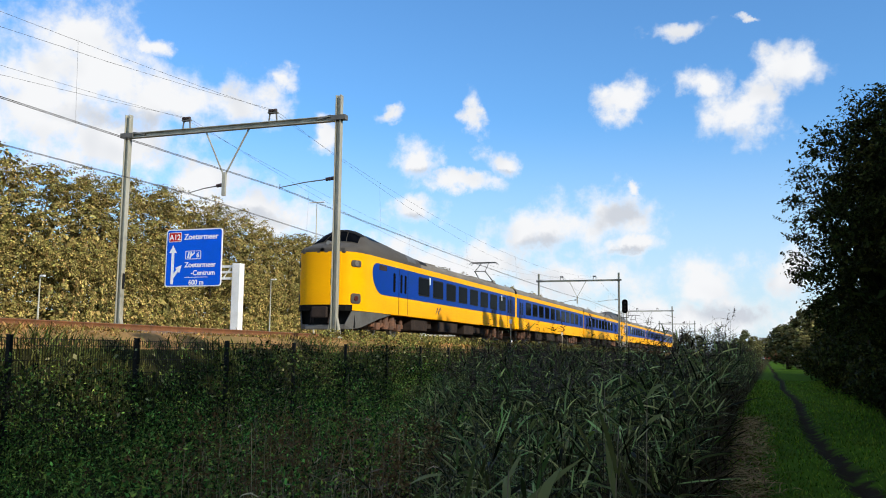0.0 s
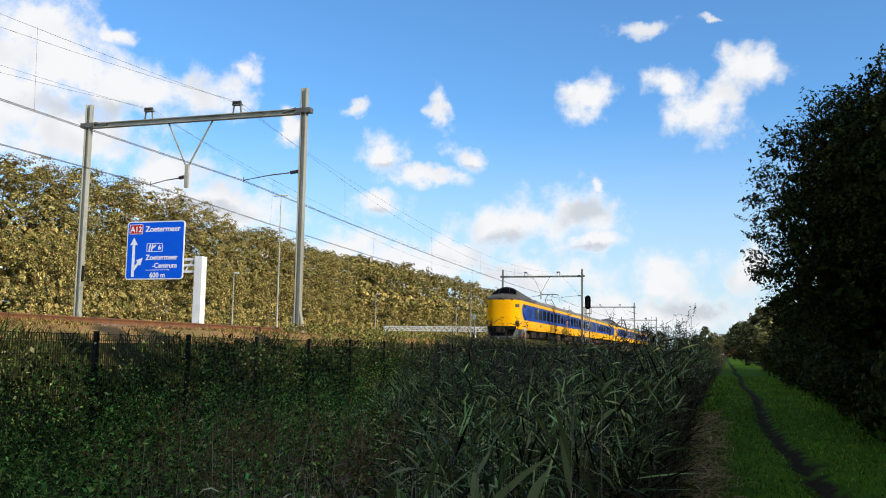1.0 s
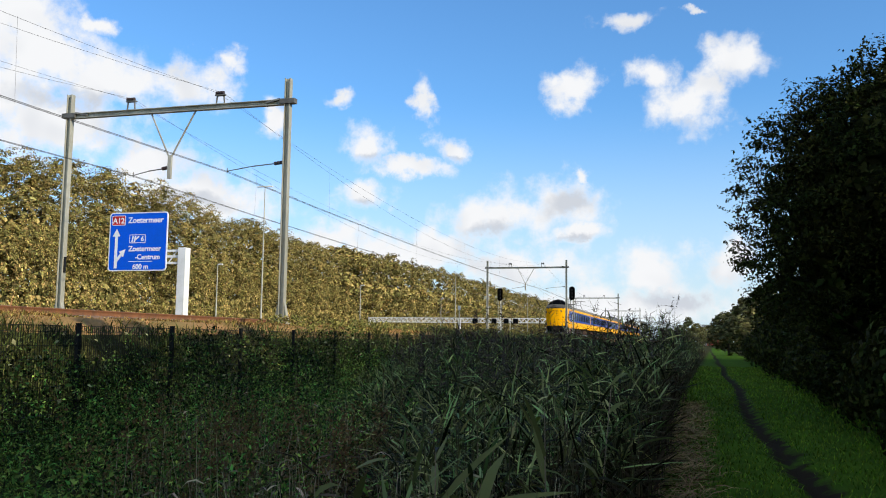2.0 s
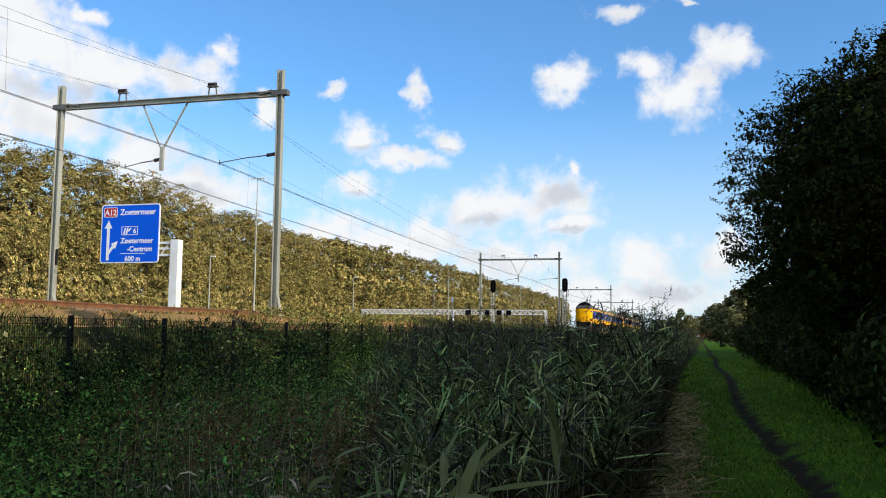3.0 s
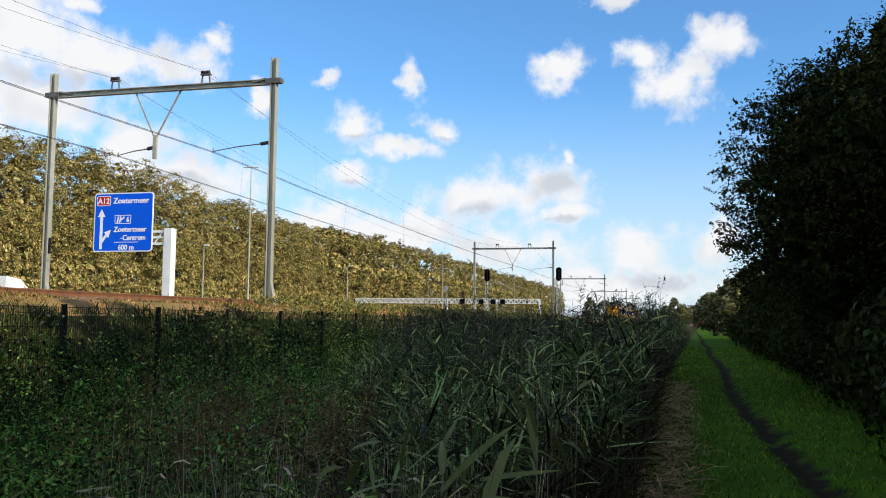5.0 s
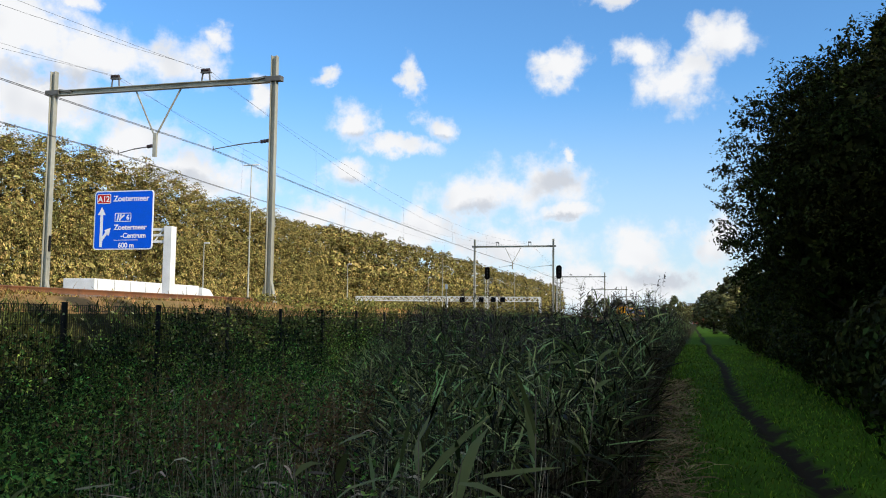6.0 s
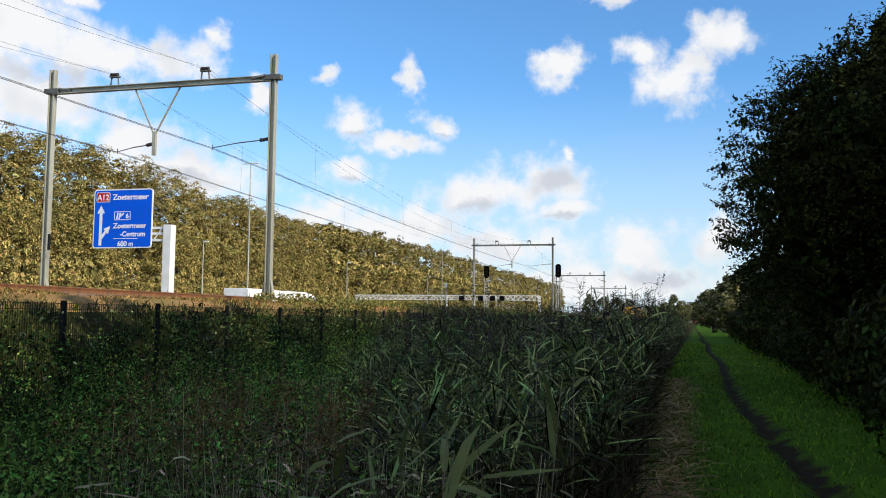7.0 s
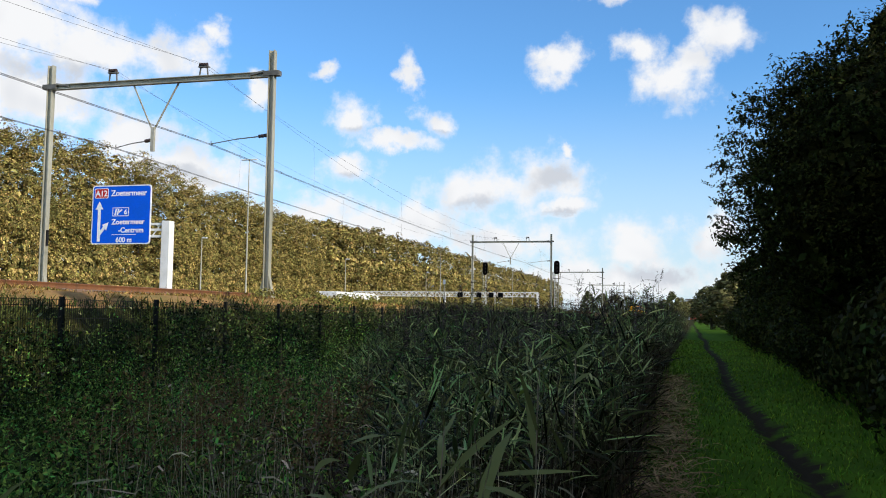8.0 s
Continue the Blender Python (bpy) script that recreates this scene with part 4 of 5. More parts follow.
def car_meshes():
    C = CAR
    C["bogie"], C["wheelset"] = bogie_mesh(), wheel_mesh()
    for kind, length, cab in (("end", 26.6, True), ("mid", 26.1, False)):
        C[kind, "body"] = shell_mesh("carriage", length, M["train_yellow"], cab, 1.02, 3.46)
        C[kind, "roof"] = roof_mesh("roof", 8.0 if cab else 0.0, length, M["train_roof"], cab)
        if cab:
            C[kind, "dome"] = roof_mesh("cab_dome", 0.0, 8.0, M["train_grey"], cab)
        for s in (-1, 1):
            if cab:
                curve = [(2.45 - 0.78 * math.sin(a) + 0.55 * (1 - math.cos(a)) * 0.5 + 0.12, 3.2 - 1.36 * (1 - math.cos(a)) / 2) for a in np.linspace(0.0, math.pi, 15)]
                outline = curve + [(length, 1.84), (length, 3.2)]
            else:
                outline = [(0, 3.2), (0, 1.84), (length, 1.84), (length, 3.2)]
            C[kind, "band", s] = side_plate("blue_band", outline, s, 0.006, M["train_blue"])
            C[kind, "strip", s] = side_plate("cream_strip", [(1.6 if cab else 0, 3.3), (length, 3.3), (length, 3.47), (1.6 if cab else 0, 3.47)], s, 0.008, M["train_yellow"])
            C["window", s] = side_plate("window", rounded_rect(0, 1.5, 2.16, 2.98, 0.09), s, 0.012, M["glass"])
            C["small_window", s] = side_plate("window", rounded_rect(0, 0.95, 2.16, 2.98, 0.09), s, 0.012, M["glass"])
            C["frame", s] = side_plate("window_frame", rounded_rect(-0.06, 1.56, 2.1, 3.04, 0.11), s, 0.009, M["black"])
            C["door_window", s] = side_plate("door_window", rounded_rect(0, 0.26, 2.05, 2.92, 0.08), s, 0.016, M["glass"])
            C["door_low", s] = side_plate("door_panel", [(0, 1.06), (1.15, 1.06), (1.15, 1.83), (0, 1.83)], s, 0.010, M["train_yellow"])
            C["door_high", s] = side_plate("door_panel", [(0, 1.85), (1.15, 1.85), (1.15, 3.15), (0, 3.15)], s, 0.012, M["train_blue"])
            C["seam", s] = side_plate("door_seam", [(0, 1.06), (0.05, 1.06), (0.05, 3.15), (0, 3.15)], s, 0.014, M["black"])
    bm = bmesh.new()
    for a, b, w, z in ((0, 2.2, 1.2, 0.4), (2.5, 3.4, 1.0, 0.55), (3.8, 7.0, 1.25, 0.42), (7.2, 8.1, 0.9, 0.6), (8.4, 10.2, 1.2, 0.4), (10.6, 13.0, 1.1, 0.5)):
        add_box(bm, -w, w, a, b, z, 1.0, 0.04)
    add_box(bm, -0.8, 0.8, -2, 15, 0.8, 1.02)
    C["equipment"] = mesh_bm("equipment_box", bm, M["under"])
    bm = bmesh.new()
    add_box(bm, -1.15, 1.15, -0.3, 0.3, 0.9, 3.55, 0.1)
    C["bellows"] = mesh_bm("gangway_bellows", bm, M["black"])


def pantograph(parent, y):
    bm = bmesh.new()
    for s in (-1, 1):
        add_bar(bm, (s * 0.5, y - 0.9, 4.05), (s * 0.5, y + 0.9, 4.05), 0.04, 6)
        add_bar(bm, (s * 0.45, y + 0.8, 4.1), (s * 0.35, y - 0.9, 4.7), 0.035, 6)
        add_bar(bm, (s * 0.35, y - 0.9, 4.7), (s * 0.25, y + 0.25, 5.35), 0.028, 6)
        add_bar(bm, (-0.85, y + s * 0.2, 5.36), (0.85, y + s * 0.2, 5.36), 0.03, 6)
        for k in (-0.85, 0.85):
            add_bar(bm, (k, y + s * 0.2, 5.36), (k * 1.12, y + s * 0.2, 5.22), 0.022, 6)
    add_bar(bm, (-0.4, y - 0.9, 4.7), (0.4, y - 0.9, 4.7), 0.03, 6)
    for s in (-1, 1):
        for k in (-0.8, 0.8):
            add_bar(bm, (s * 0.55, y + k, 3.85), (s * 0.55, y + k, 4.05), 0.06, 8)
    return part("pantograph", bm, M["galv_dark"], parent, "dark raised pantograph")


def place_sides(body, kind, length, cab):
    for s in (-1, 1):
        obj("blue_band", CAR[kind, "band", s], body, label="dark blue band")
        obj("cream_strip", CAR[kind, "strip", s], body)
        doors = (5.05, length - 2.1) if cab else (0.7, length - 1.9)
        for y in doors:
            obj("door_panel", CAR["door_low", s], body, pose(0, y, 0))
            obj("door_panel", CAR["door_high", s], body, pose(0, y, 0))
            for k in (0.0, 1.12):
                obj("door_seam", CAR["seam", s], body, pose(0, y + k, 0))
            for k in (0.18, 0.7):
                obj("door_window", CAR["door_window", s], body, pose(0, y + k, 0))
        if cab:
            obj("door_window", CAR["door_window", s], body, pose(0, 4.38, 0))
            obj("vent_grille", side_plate("vent_grille", rounded_rect(2.75, 3.6, 2.92, 3.15, 0.03), s, 0.012, M["under"]), body, label="brown ventilation grille")
        y = 7.68 if cab else 2.7
        while y + 1.6 < length - 2.3:
            obj("window_frame", CAR["frame", s], body, pose(0, y, 0))
            obj("window", CAR["window", s], body, pose(0, y, 0))
            y += 2.12


def build_carriage(train, kind, m):
    cab = kind == "end"
    length = 26.6 if cab else 26.1
    body = obj("carriage", CAR[kind, "body"], train, m, "yellow carriage body with a blue window band")
    obj("roof", CAR[kind, "roof"], body, label="dirty grey roof")
    if cab:
        obj("cab_dome", CAR[kind, "dome"], body, label="dark grey raised cab dome")
    place_sides(body, kind, length, cab)
    for y in ((4.6, length - 3.9) if cab else (3.6, length - 3.6)):
        obj("bogie", CAR["bogie"], body, pose(0, y, 0))
        for k in (-1.25, 1.25):
            obj("wheelset", CAR["wheelset"], body, pose(0, y + k, 0))
    obj("equipment_box", CAR["equipment"], body, pose(0, 7.3 if cab else 6.5, 0))
    obj("gangway_bellows", CAR["bellows"], body, pose(0, length + 0.2, 0))
    rng = np.random.default_rng(5 if cab else 6)
    for y in (np.arange(10.5, length - 1, 2.6) if cab else np.arange(1.5, length - 1, 2.9)):
        if cab and abs(y - 23.7) < 2.2:
            continue
        w = rng.uniform(0.4, 0.8)
        box_part("roof_vent", M["train_roof"], body, (-w, w, y, y + rng.uniform(0.8, 1.7), 3.86, 3.99 + rng.uniform(0, 0.08)), 0.03)
    if cab:
        cab_end(body)
    return body


def cab_end(body):
    # windscreen in three panes with dark posts, and the cab's side windows
    for u0, u1 in ((-0.60, -0.24), (-0.22, 0.22), (0.24, 0.60)):
        obj("windscreen", roof_patch("windscreen", 1.2, 1.72, u0 * 0.82, u1 * 0.82, 0.012, M["glass"]), body)
    obj("brow", roof_patch("brow", 1.74, 2.2, -0.5, 0.5, 0.03, M["black"]), body, label="black brow over the windscreen")
    for s in (-1, 1):
        obj("cab_window", roof_patch("cab_window", 2.35, 3.5, s * 0.40, s * 0.58, 0.012, M["glass"]), body)
        obj("roof_panel", roof_patch("roof_panel", 6.2, 7.3, s * 0.55, s * 0.9, 0.012, M["train_skirt"]), body, label="pale grey roof panel")
        obj("roof_panel", roof_patch("roof_panel", 7.9, 8.9, s * 0.55, s * 0.85, 0.012, M["black"]), body)
    bm = bmesh.new()
    add_bar(bm, (-0.12, 0.62, 3.86), (0.12, 0.62, 3.86), 0.09, 12)
    add_bar(bm, (0, 0.7, 3.9), (0, 0.5, 3.9), 0.1, 14)
    part("top_lamp", bm, M["lamp_glass"], body, smooth=False)
    # corner lamps above and below, with dark bezels
    for s in (-1, 1):
        for z, h in ((2.98, 0.28), (1.52, 0.42)):
            x, y = s * 1.29, nose_y(s * 1.29)
            turn = pose(x, y, z, 0, 0, s * 66)
            bm = rounded_plate(0.52, h, 0.1, -0.03, 0.05)
            bez = part("lamp_bezel", bm, M["train_grey"], body, m=turn)
            bm = bmesh.new()
            add_bar(bm, (0, -0.03, 0), (0, -0.055, 0), 0.11, 14)
            part("lamp", bm, M["lamp_glass"] if z > 2 else M["tail_red"], bez)
        # grey plough and skirt sweeping back under the corner
        bm = bmesh.new()
        outer = [(0.62, 0.05), (1.0, 0.2), (1.24, 0.5), (1.37, 1.0), (1.40, 2.0), (1.405, 3.0), (1.405, 4.2)]
        low = [0.24, 0.24, 0.26, 0.32, 0.55, 0.78, 0.98]
        rise = [0.42, 0.42, 1.1, 1.03, 1.03, 1.03, 1.03]
        vt = [bm.verts.new((s * a, b, z)) for (a, b), z in zip(outer, rise)]
        vb = [bm.verts.new((s * (a - 0.05), b + 0.05, z)) for (a, b), z in zip(outer, low)]
        faces = [bm.faces.new((vt[i], vt[i + 1], vb[i + 1], vb[i])) for i in range(len(outer) - 1)]
        bmesh.ops.recalc_face_normals(bm, faces=bm.faces)
        bmesh.ops.solidify(bm, geom=bm.faces[:], thickness=0.05)
        part("skirt", bm, M["train_skirt"], body, "light grey aerodynamic skirt")
    box_part("plough", M["train_skirt"], body, (-0.75, 0.75, 0.05, 0.2, 0.22, 0.42), 0.04)
    bm = bmesh.new()
    add_box(bm, -0.22, 0.22, -0.12, 0.7, 0.82, 1.1, 0.05)
    add_box(bm, -0.35, 0.35, -0.2, -0.02, 0.7, 1.16, 0.05)
    for k in (-0.5, -0.38, 0.4, 0.52):
        add_bar(bm, (k, 0.1, 1.0), (k * 0.9, -0.02, 0.5), 0.03, 8)
    part("coupler", bm, M["under"], body, "dark steel coupler")
    box_part("gangway_recess", M["black"], body, (-1.25, 1.25, 0.62, 0.72, 0.3, 1.1))
    bm = bmesh.new()
    lip = [p for p in NOSE if abs(p[0]) < 1.23]
    lo = [bm.verts.new((x * 1.012, y - 0.012, 1.0)) for x, y in lip]
    hi = [bm.verts.new((x * 1.012, y - 0.012, 1.25)) for x, y in lip]
    for i in range(len(lip) - 1):
        bm.faces.new((lo[i], lo[i + 1], hi[i + 1], hi[i]))
    bmesh.ops.solidify(bm, geom=bm.faces[:], thickness=0.01)
    part("recess_edge", bm, M["black"], body, "black edge above the coupler")
    box_part("nose_lip", M["train_grey"], body, (-1.0, 1.0, 0.12, 0.3, 3.40, 3.62), 0.05)
    for s in (-1, 1):
        bm = bmesh.new()
        x = s * (HALF + 0.012)
        for a, b in (((10.2, 1.30), (10.45, 1.62)), ((10.45, 1.62), (10.62, 1.32)), ((10.62, 1.32), (10.86, 1.66)), ((10.86, 1.66), (11.0, 1.52))):
            add_beam(bm, (x, a[0], a[1]), (x, b[0], b[1]), 0.008, 0.07)
        part("emblem", bm, M["emblem_blue"], body)
        for y in (9.2, 23.0):
            box_part("class_mark", M["sign_white"], body, (x - 0.006 if s > 0 else x - 0.002, x + 0.002 if s > 0 else x + 0.006, y, y + 0.16, 2.75, 3.1))


M["tail_red"] = material("red_tail_lamp_glass", (0.09, 0.03, 0.025), None, 5, 0.2, 0, 0)
M["emblem_blue"] = material("dark_blue_emblem", (0.02, 0.03, 0.12), None, 5, 0.4, 0, 0)


def build_train():
    car_meshes()
    train = new("train")
    tagged(train, "yellow and blue electric intercity train with raised cab domes", "train")
    y = 0.0
    for unit in range(2):
        a = build_carriage(train, "end", pose(0, y, 0))
        pantograph(a, 23.7)
        build_carriage(train, "mid", pose(0, y + 27.05, 0))
        build_carriage(train, "end", pose(0, y + 27.05 + 26.5 + 26.65, 0, 0, 0, 180))
        y += 80.9
    return train


train = build_train()


# ---- lorry ----
def build_lorry():
    top = new("lorry")
    tagged(top, "long white articulated lorry driving on the motorway", "lorry")
    box_part("trailer_body", M["white_steel"], top, (-1.27, 1.27, 0.0, 13.6, 1.15, 4.0), 0.05, "plain white box trailer")
    for s in (-1, 1):
        bm = bmesh.new()
        for y in np.arange(0.3, 13.6, 1.9):
            add_box(bm, s * 1.272 - 0.004, s * 1.272 + 0.004, y, y + 0.03, 1.2, 3.95)
        part("panel_joint", bm, M["train_skirt"], top)
        bm = bmesh.new()
        for y, z, w, h in ((0.6, 2.2, 2.4, 0.3), (0.8, 2.8, 2.0, 0.25), (6.0, 2.6, 2.6, 0.4)):
            add_box(bm, s * 1.276 - 0.003, s * 1.276 + 0.003, y, y + w, z, z + h)
        part("faded_marking", bm, M["train_skirt"], top)
    cabin = box_part("cab", M["white_steel"], top, (-1.2, 1.2, 14.4, 16.6, 0.9, 3.2), 0.12, "white cab")
    bm = bmesh.new()
    pts = [(14.4, 3.1), (16.5, 3.1), (15.7, 3.75), (14.5, 3.9)]
    a = [bm.verts.new((-1.1, y, z)) for y, z in pts]
    b = [bm.verts.new((1.1, y, z)) for y, z in pts]
    bm.faces.new(a[::-1])
    bm.faces.new(b)
    for i in range(4):
        bm.faces.new((a[i], a[(i + 1) % 4], b[(i + 1) % 4], b[i]))
    bmesh.ops.recalc_face_normals(bm, faces=bm.faces)
    part("roof_deflector", bm, M["white_steel"], cabin)
    for s in (-1, 1):
        box_part("side_window", M["glass"], cabin, (s * 1.203 - 0.01, s * 1.203 + 0.01, 15.3, 16.2, 2.1, 2.8))
    box_part("windscreen", M["glass"], cabin, (-1.05, 1.05, 16.59, 16.62, 2.0, 2.95))
    box_part("chassis", M["under"], top, (-0.5, 0.5, 0.3, 16.2, 0.7, 1.13))
    for y in (1.6, 2.9, 4.2, 12.6, 15.8):
        for s in (-1, 1):
            bm = bmesh.new()
            add_bar(bm, (s * 0.92, y, 0.5), (s * 1.22, y, 0.5), 0.5, 20)
            wh = part("wheel", bm, M["black"], top)
            bm = bmesh.new()
            add_bar(bm, (s * 1.221, y, 0.5), (s * 1.235, y, 0.5), 0.27, 14)
            part("rim", bm, M["galv"], wh)
    return top


lorry = build_lorry()


# ---- vegetation ----
def strips(base, direction, length, elev0, elev1, width, segs=3, twist=0.5, rng=RNG, profile=(0.55, 1.0, 0.75, 0.04)):
    """Bent tapering blades as arrays; every blade is one island."""
    n = len(base)
    d = np.stack([np.cos(direction), np.sin(direction), np.zeros(n)], 1)
    side = np.stack([-np.sin(direction), np.cos(direction), np.zeros(n)], 1)
    side = side + np.array([0, 0, 1.0]) * rng.normal(0, twist, n)[:, None]
    side /= np.linalg.norm(side, axis=1, keepdims=True)
    p = base.copy()
    rows = []
    for k in range(segs + 1):
        w = (width * profile[k])[:, None] * 0.5
        rows.append(np.stack([p - side * w, p + side * w], 1))
        e = elev0 + (elev1 - elev0) * (k + 0.5) / segs
        p = p + (d * np.cos(e)[:, None] + np.array([0, 0, 1.0]) * np.sin(e)[:, None]) * (length / segs)[:, None]
    v = np.stack(rows, 1).reshape(-1, 3)                    # n, segs+1, 2
    q = np.array([(2 * k, 2 * k + 1, 2 * k + 3, 2 * k + 2) for k in range(segs)])
    f = (q[None] + (2 * (segs + 1)) * np.arange(n)[:, None, None]).reshape(-1, 4)
    return v, f


def ground_many(xy):
    return np.array([ground_z(x, y) for x, y in xy])


def reed_arrays(root, height, rng, leaves=8, wide=1.0):
    """Stems, leaves and plumes for reeds that stand at root."""
    n = len(root)
    lean_dir, lean = rng.uniform(0, 6.28, n), np.abs(rng.normal(0, 0.10, n))
    lean_v = np.stack([np.cos(lean_dir) * np.sin(lean), np.sin(lean_dir) * np.sin(lean), np.cos(lean)], 1)
    stem = strips(root, lean_dir, height, np.pi / 2 - lean, np.pi / 2 - lean, np.full(n, 0.008), 3, 0.0, rng, (1.2, 1.0, 0.8, 0.5))
    k = np.repeat(np.arange(n), leaves)
    u = np.tile(np.linspace(0.12, 0.98, leaves), n) + rng.normal(0, 0.03, n * leaves)
    base = root[k] + lean_v[k] * (height[k] * u)[:, None]
    direction = rng.uniform(0, 6.28, n * leaves)
    length = rng.uniform(0.18, 0.44, n * leaves) * np.where(u > 0.88, 0.6, 1.0)
    e0 = rng.uniform(0.15, 1.15, n * leaves)
    e1 = e0 - np.abs(rng.normal(0, 0.55, n * leaves))
    leaf = strips(base, direction, length, e0, e1, rng.uniform(0.010, 0.022, n * leaves) * wide, 3, 0.5, rng)
    return stem, leaf, root + lean_v * height[:, None], u


def plume_arrays(tips, rng, per=18):
    n = len(tips)
    k = np.repeat(np.arange(n), per)
    side = rng.uniform(0, 6.28, n)[k]
    u = rng.uniform(0, 1, n * per)
    base = tips[k] + np.stack([np.cos(side) * u * 0.06, np.sin(side) * u * 0.06, u * 0.24 - 0.04], 1)
    return strips(base, side + rng.normal(0, 0.9, n * per), rng.uniform(0.05, 0.13, n * per) * (1.2 - u), rng.uniform(0.2, 1.3, n * per), rng.uniform(-0.6, 0.6, n * per),
                  np.full(n * per, 0.011), 3, 0.8, rng)


def reed_height(x, y):
    """How tall the reeds grow: low and sparse towards the fence close by, a full stand farther on."""
    open_side = -x / max(y, 0.1)
    tall = 1.9 + 0.12 * noise.noise((x * 0.5, y * 0.35, 4))
    if y < 34:
        tall *= 1.0 - 0.62 * smooth01((open_side - 0.27) / 0.16)
    tall *= 0.70 + 0.30 * smooth01((y - 4.0) / 10.0)
    return tall


def build_reeds():
    rng = np.random.default_rng(31)
    spots = []
    for y0, y1, count, x0 in ((3.0, 7.5, 1500, -3.4), (7.5, 15.0, 2700, -6.8), (15.0, 30.0, 2700, -8.6), (30.0, 60.0, 1900, -8.6), (60.0, 140.0, 1300, -8.6)):
        x = rng.uniform(x0, -0.34, count)
        y = rng.uniform(y0, y1, count)
        spots.append(np.stack([x + np.maximum(0, y - 20) * 0.018, y], 1))
    xy = np.concatenate(spots)
    h = np.array([reed_height(x, y) for x, y in xy]) * rng.uniform(0.72, 1.1, len(xy))
    h *= np.where((rng.uniform(0, 1, len(xy)) < 0.10) & (xy[:, 1] > 11) & (xy[:, 1] < 30), 1.16, 1.0)
    keep = (h > 0.8) & ~((xy[:, 1] < 4.2) & (np.abs(xy[:, 0]) < 0.9))
    xy, h = xy[keep], h[keep]
    root = np.column_stack([xy, ground_many(xy) - 0.03])
    stem, leaf, tips, rank = reed_arrays(root, h, rng, 9)
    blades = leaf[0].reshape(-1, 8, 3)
    # more dark leaves beside the path, to imitate deep shade there
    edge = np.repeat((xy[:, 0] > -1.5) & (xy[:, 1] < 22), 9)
    low_shaded = rank < np.where(edge, 0.68, 0.42)                                       # lower withered leaves, dark brown to stand in for shade
    quads = np.array([(2 * k, 2 * k + 1, 2 * k + 3, 2 * k + 2) for k in range(3)])

    def blades_mesh(name, b, mat):
        return mesh_np(name, b.reshape(-1, 3), (quads[None] + 8 * np.arange(len(b))[:, None, None]).reshape(-1, 4), mat)

    bed = obj("reed_bed", blades_mesh("reed_bed", blades[~low_shaded], M["reed_leaf"]))
    obj("withered_leaves", blades_mesh("withered_leaves", blades[low_shaded], M["dead_shade_leaf"]), bed, label="withered lower leaves, coloured dark in place of shade")
    tagged(bed, "dense stand of green reeds growing in a ditch", "reeds", kind="stuff")
    obj("stems", mesh_np("stems", *stem, M["reed_stem"]), bed, label="brownish reed stems")
    pl = plume_arrays(tips[(rng.uniform(0, 1, len(tips)) < 0.30) & (xy[:, 1] > 7) & (h > 1.5)], rng)
    obj("plumes", mesh_np("plumes", *pl, M["plume"]), bed, label="dark feathery reed plumes")
    # dead stalks and fallen leaves among them, coloured dark to imitate shaded gaps
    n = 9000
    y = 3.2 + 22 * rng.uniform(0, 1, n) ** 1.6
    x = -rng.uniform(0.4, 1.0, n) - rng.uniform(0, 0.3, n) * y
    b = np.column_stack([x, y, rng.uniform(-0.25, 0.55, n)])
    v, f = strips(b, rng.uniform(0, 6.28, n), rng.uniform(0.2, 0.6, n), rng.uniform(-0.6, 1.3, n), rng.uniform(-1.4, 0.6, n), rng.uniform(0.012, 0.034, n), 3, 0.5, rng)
    tagged(obj("dead_stalks", mesh_np("dead_stalks", v, f, M["dead_shade_leaf"])), "dead stalks and leaves among the reeds, coloured dark brown in place of shade", "dead stalks", kind="stuff")
    # thin pale stems that stand up through the green, and bleached leaves hanging on them
    n = 2600
    y = 2.6 + 17 * rng.uniform(0, 1, n) ** 1.5
    x = -rng.uniform(0.45, 0.9, n) - rng.uniform(0, 1, n) ** 1.3 * 0.6 * y
    b = np.column_stack([x, y, ground_many(np.column_stack([x, y]))])
    e = rng.normal(1.45, 0.22, n)
    v, f = strips(b, rng.uniform(0, 6.28, n), rng.uniform(0.5, 1.3, n), e, e - np.abs(rng.normal(0, 0.15, n)), rng.uniform(0.003, 0.007, n), 3, 0.2, rng, (1, 0.9, 0.7, 0.4))
    dry = tagged(obj("dry_stems", mesh_np("dry_stems", v, f, M["reed_dry"])), "thin pale dry stems standing among weeds and reeds", "dry stems", kind="stuff")
    k = rng.integers(n, size=1500)
    hung = b[k] + np.column_stack([rng.normal(0, 0.05, (1500, 2)), rng.uniform(0.2, 1.0, 1500)])
    v, f = strips(hung, rng.uniform(0, 6.28, 1500), rng.uniform(0.08, 0.26, 1500), rng.uniform(-0.6, 0.9, 1500), rng.uniform(-1.4, 0.3, 1500), rng.uniform(0.008, 0.022, 1500), 3, 0.7, rng)
    obj("bleached_leaves", mesh_np("bleached_leaves", v, f, M["reed_dry"]), dry, label="bleached hanging reed leaves")


build_reeds()


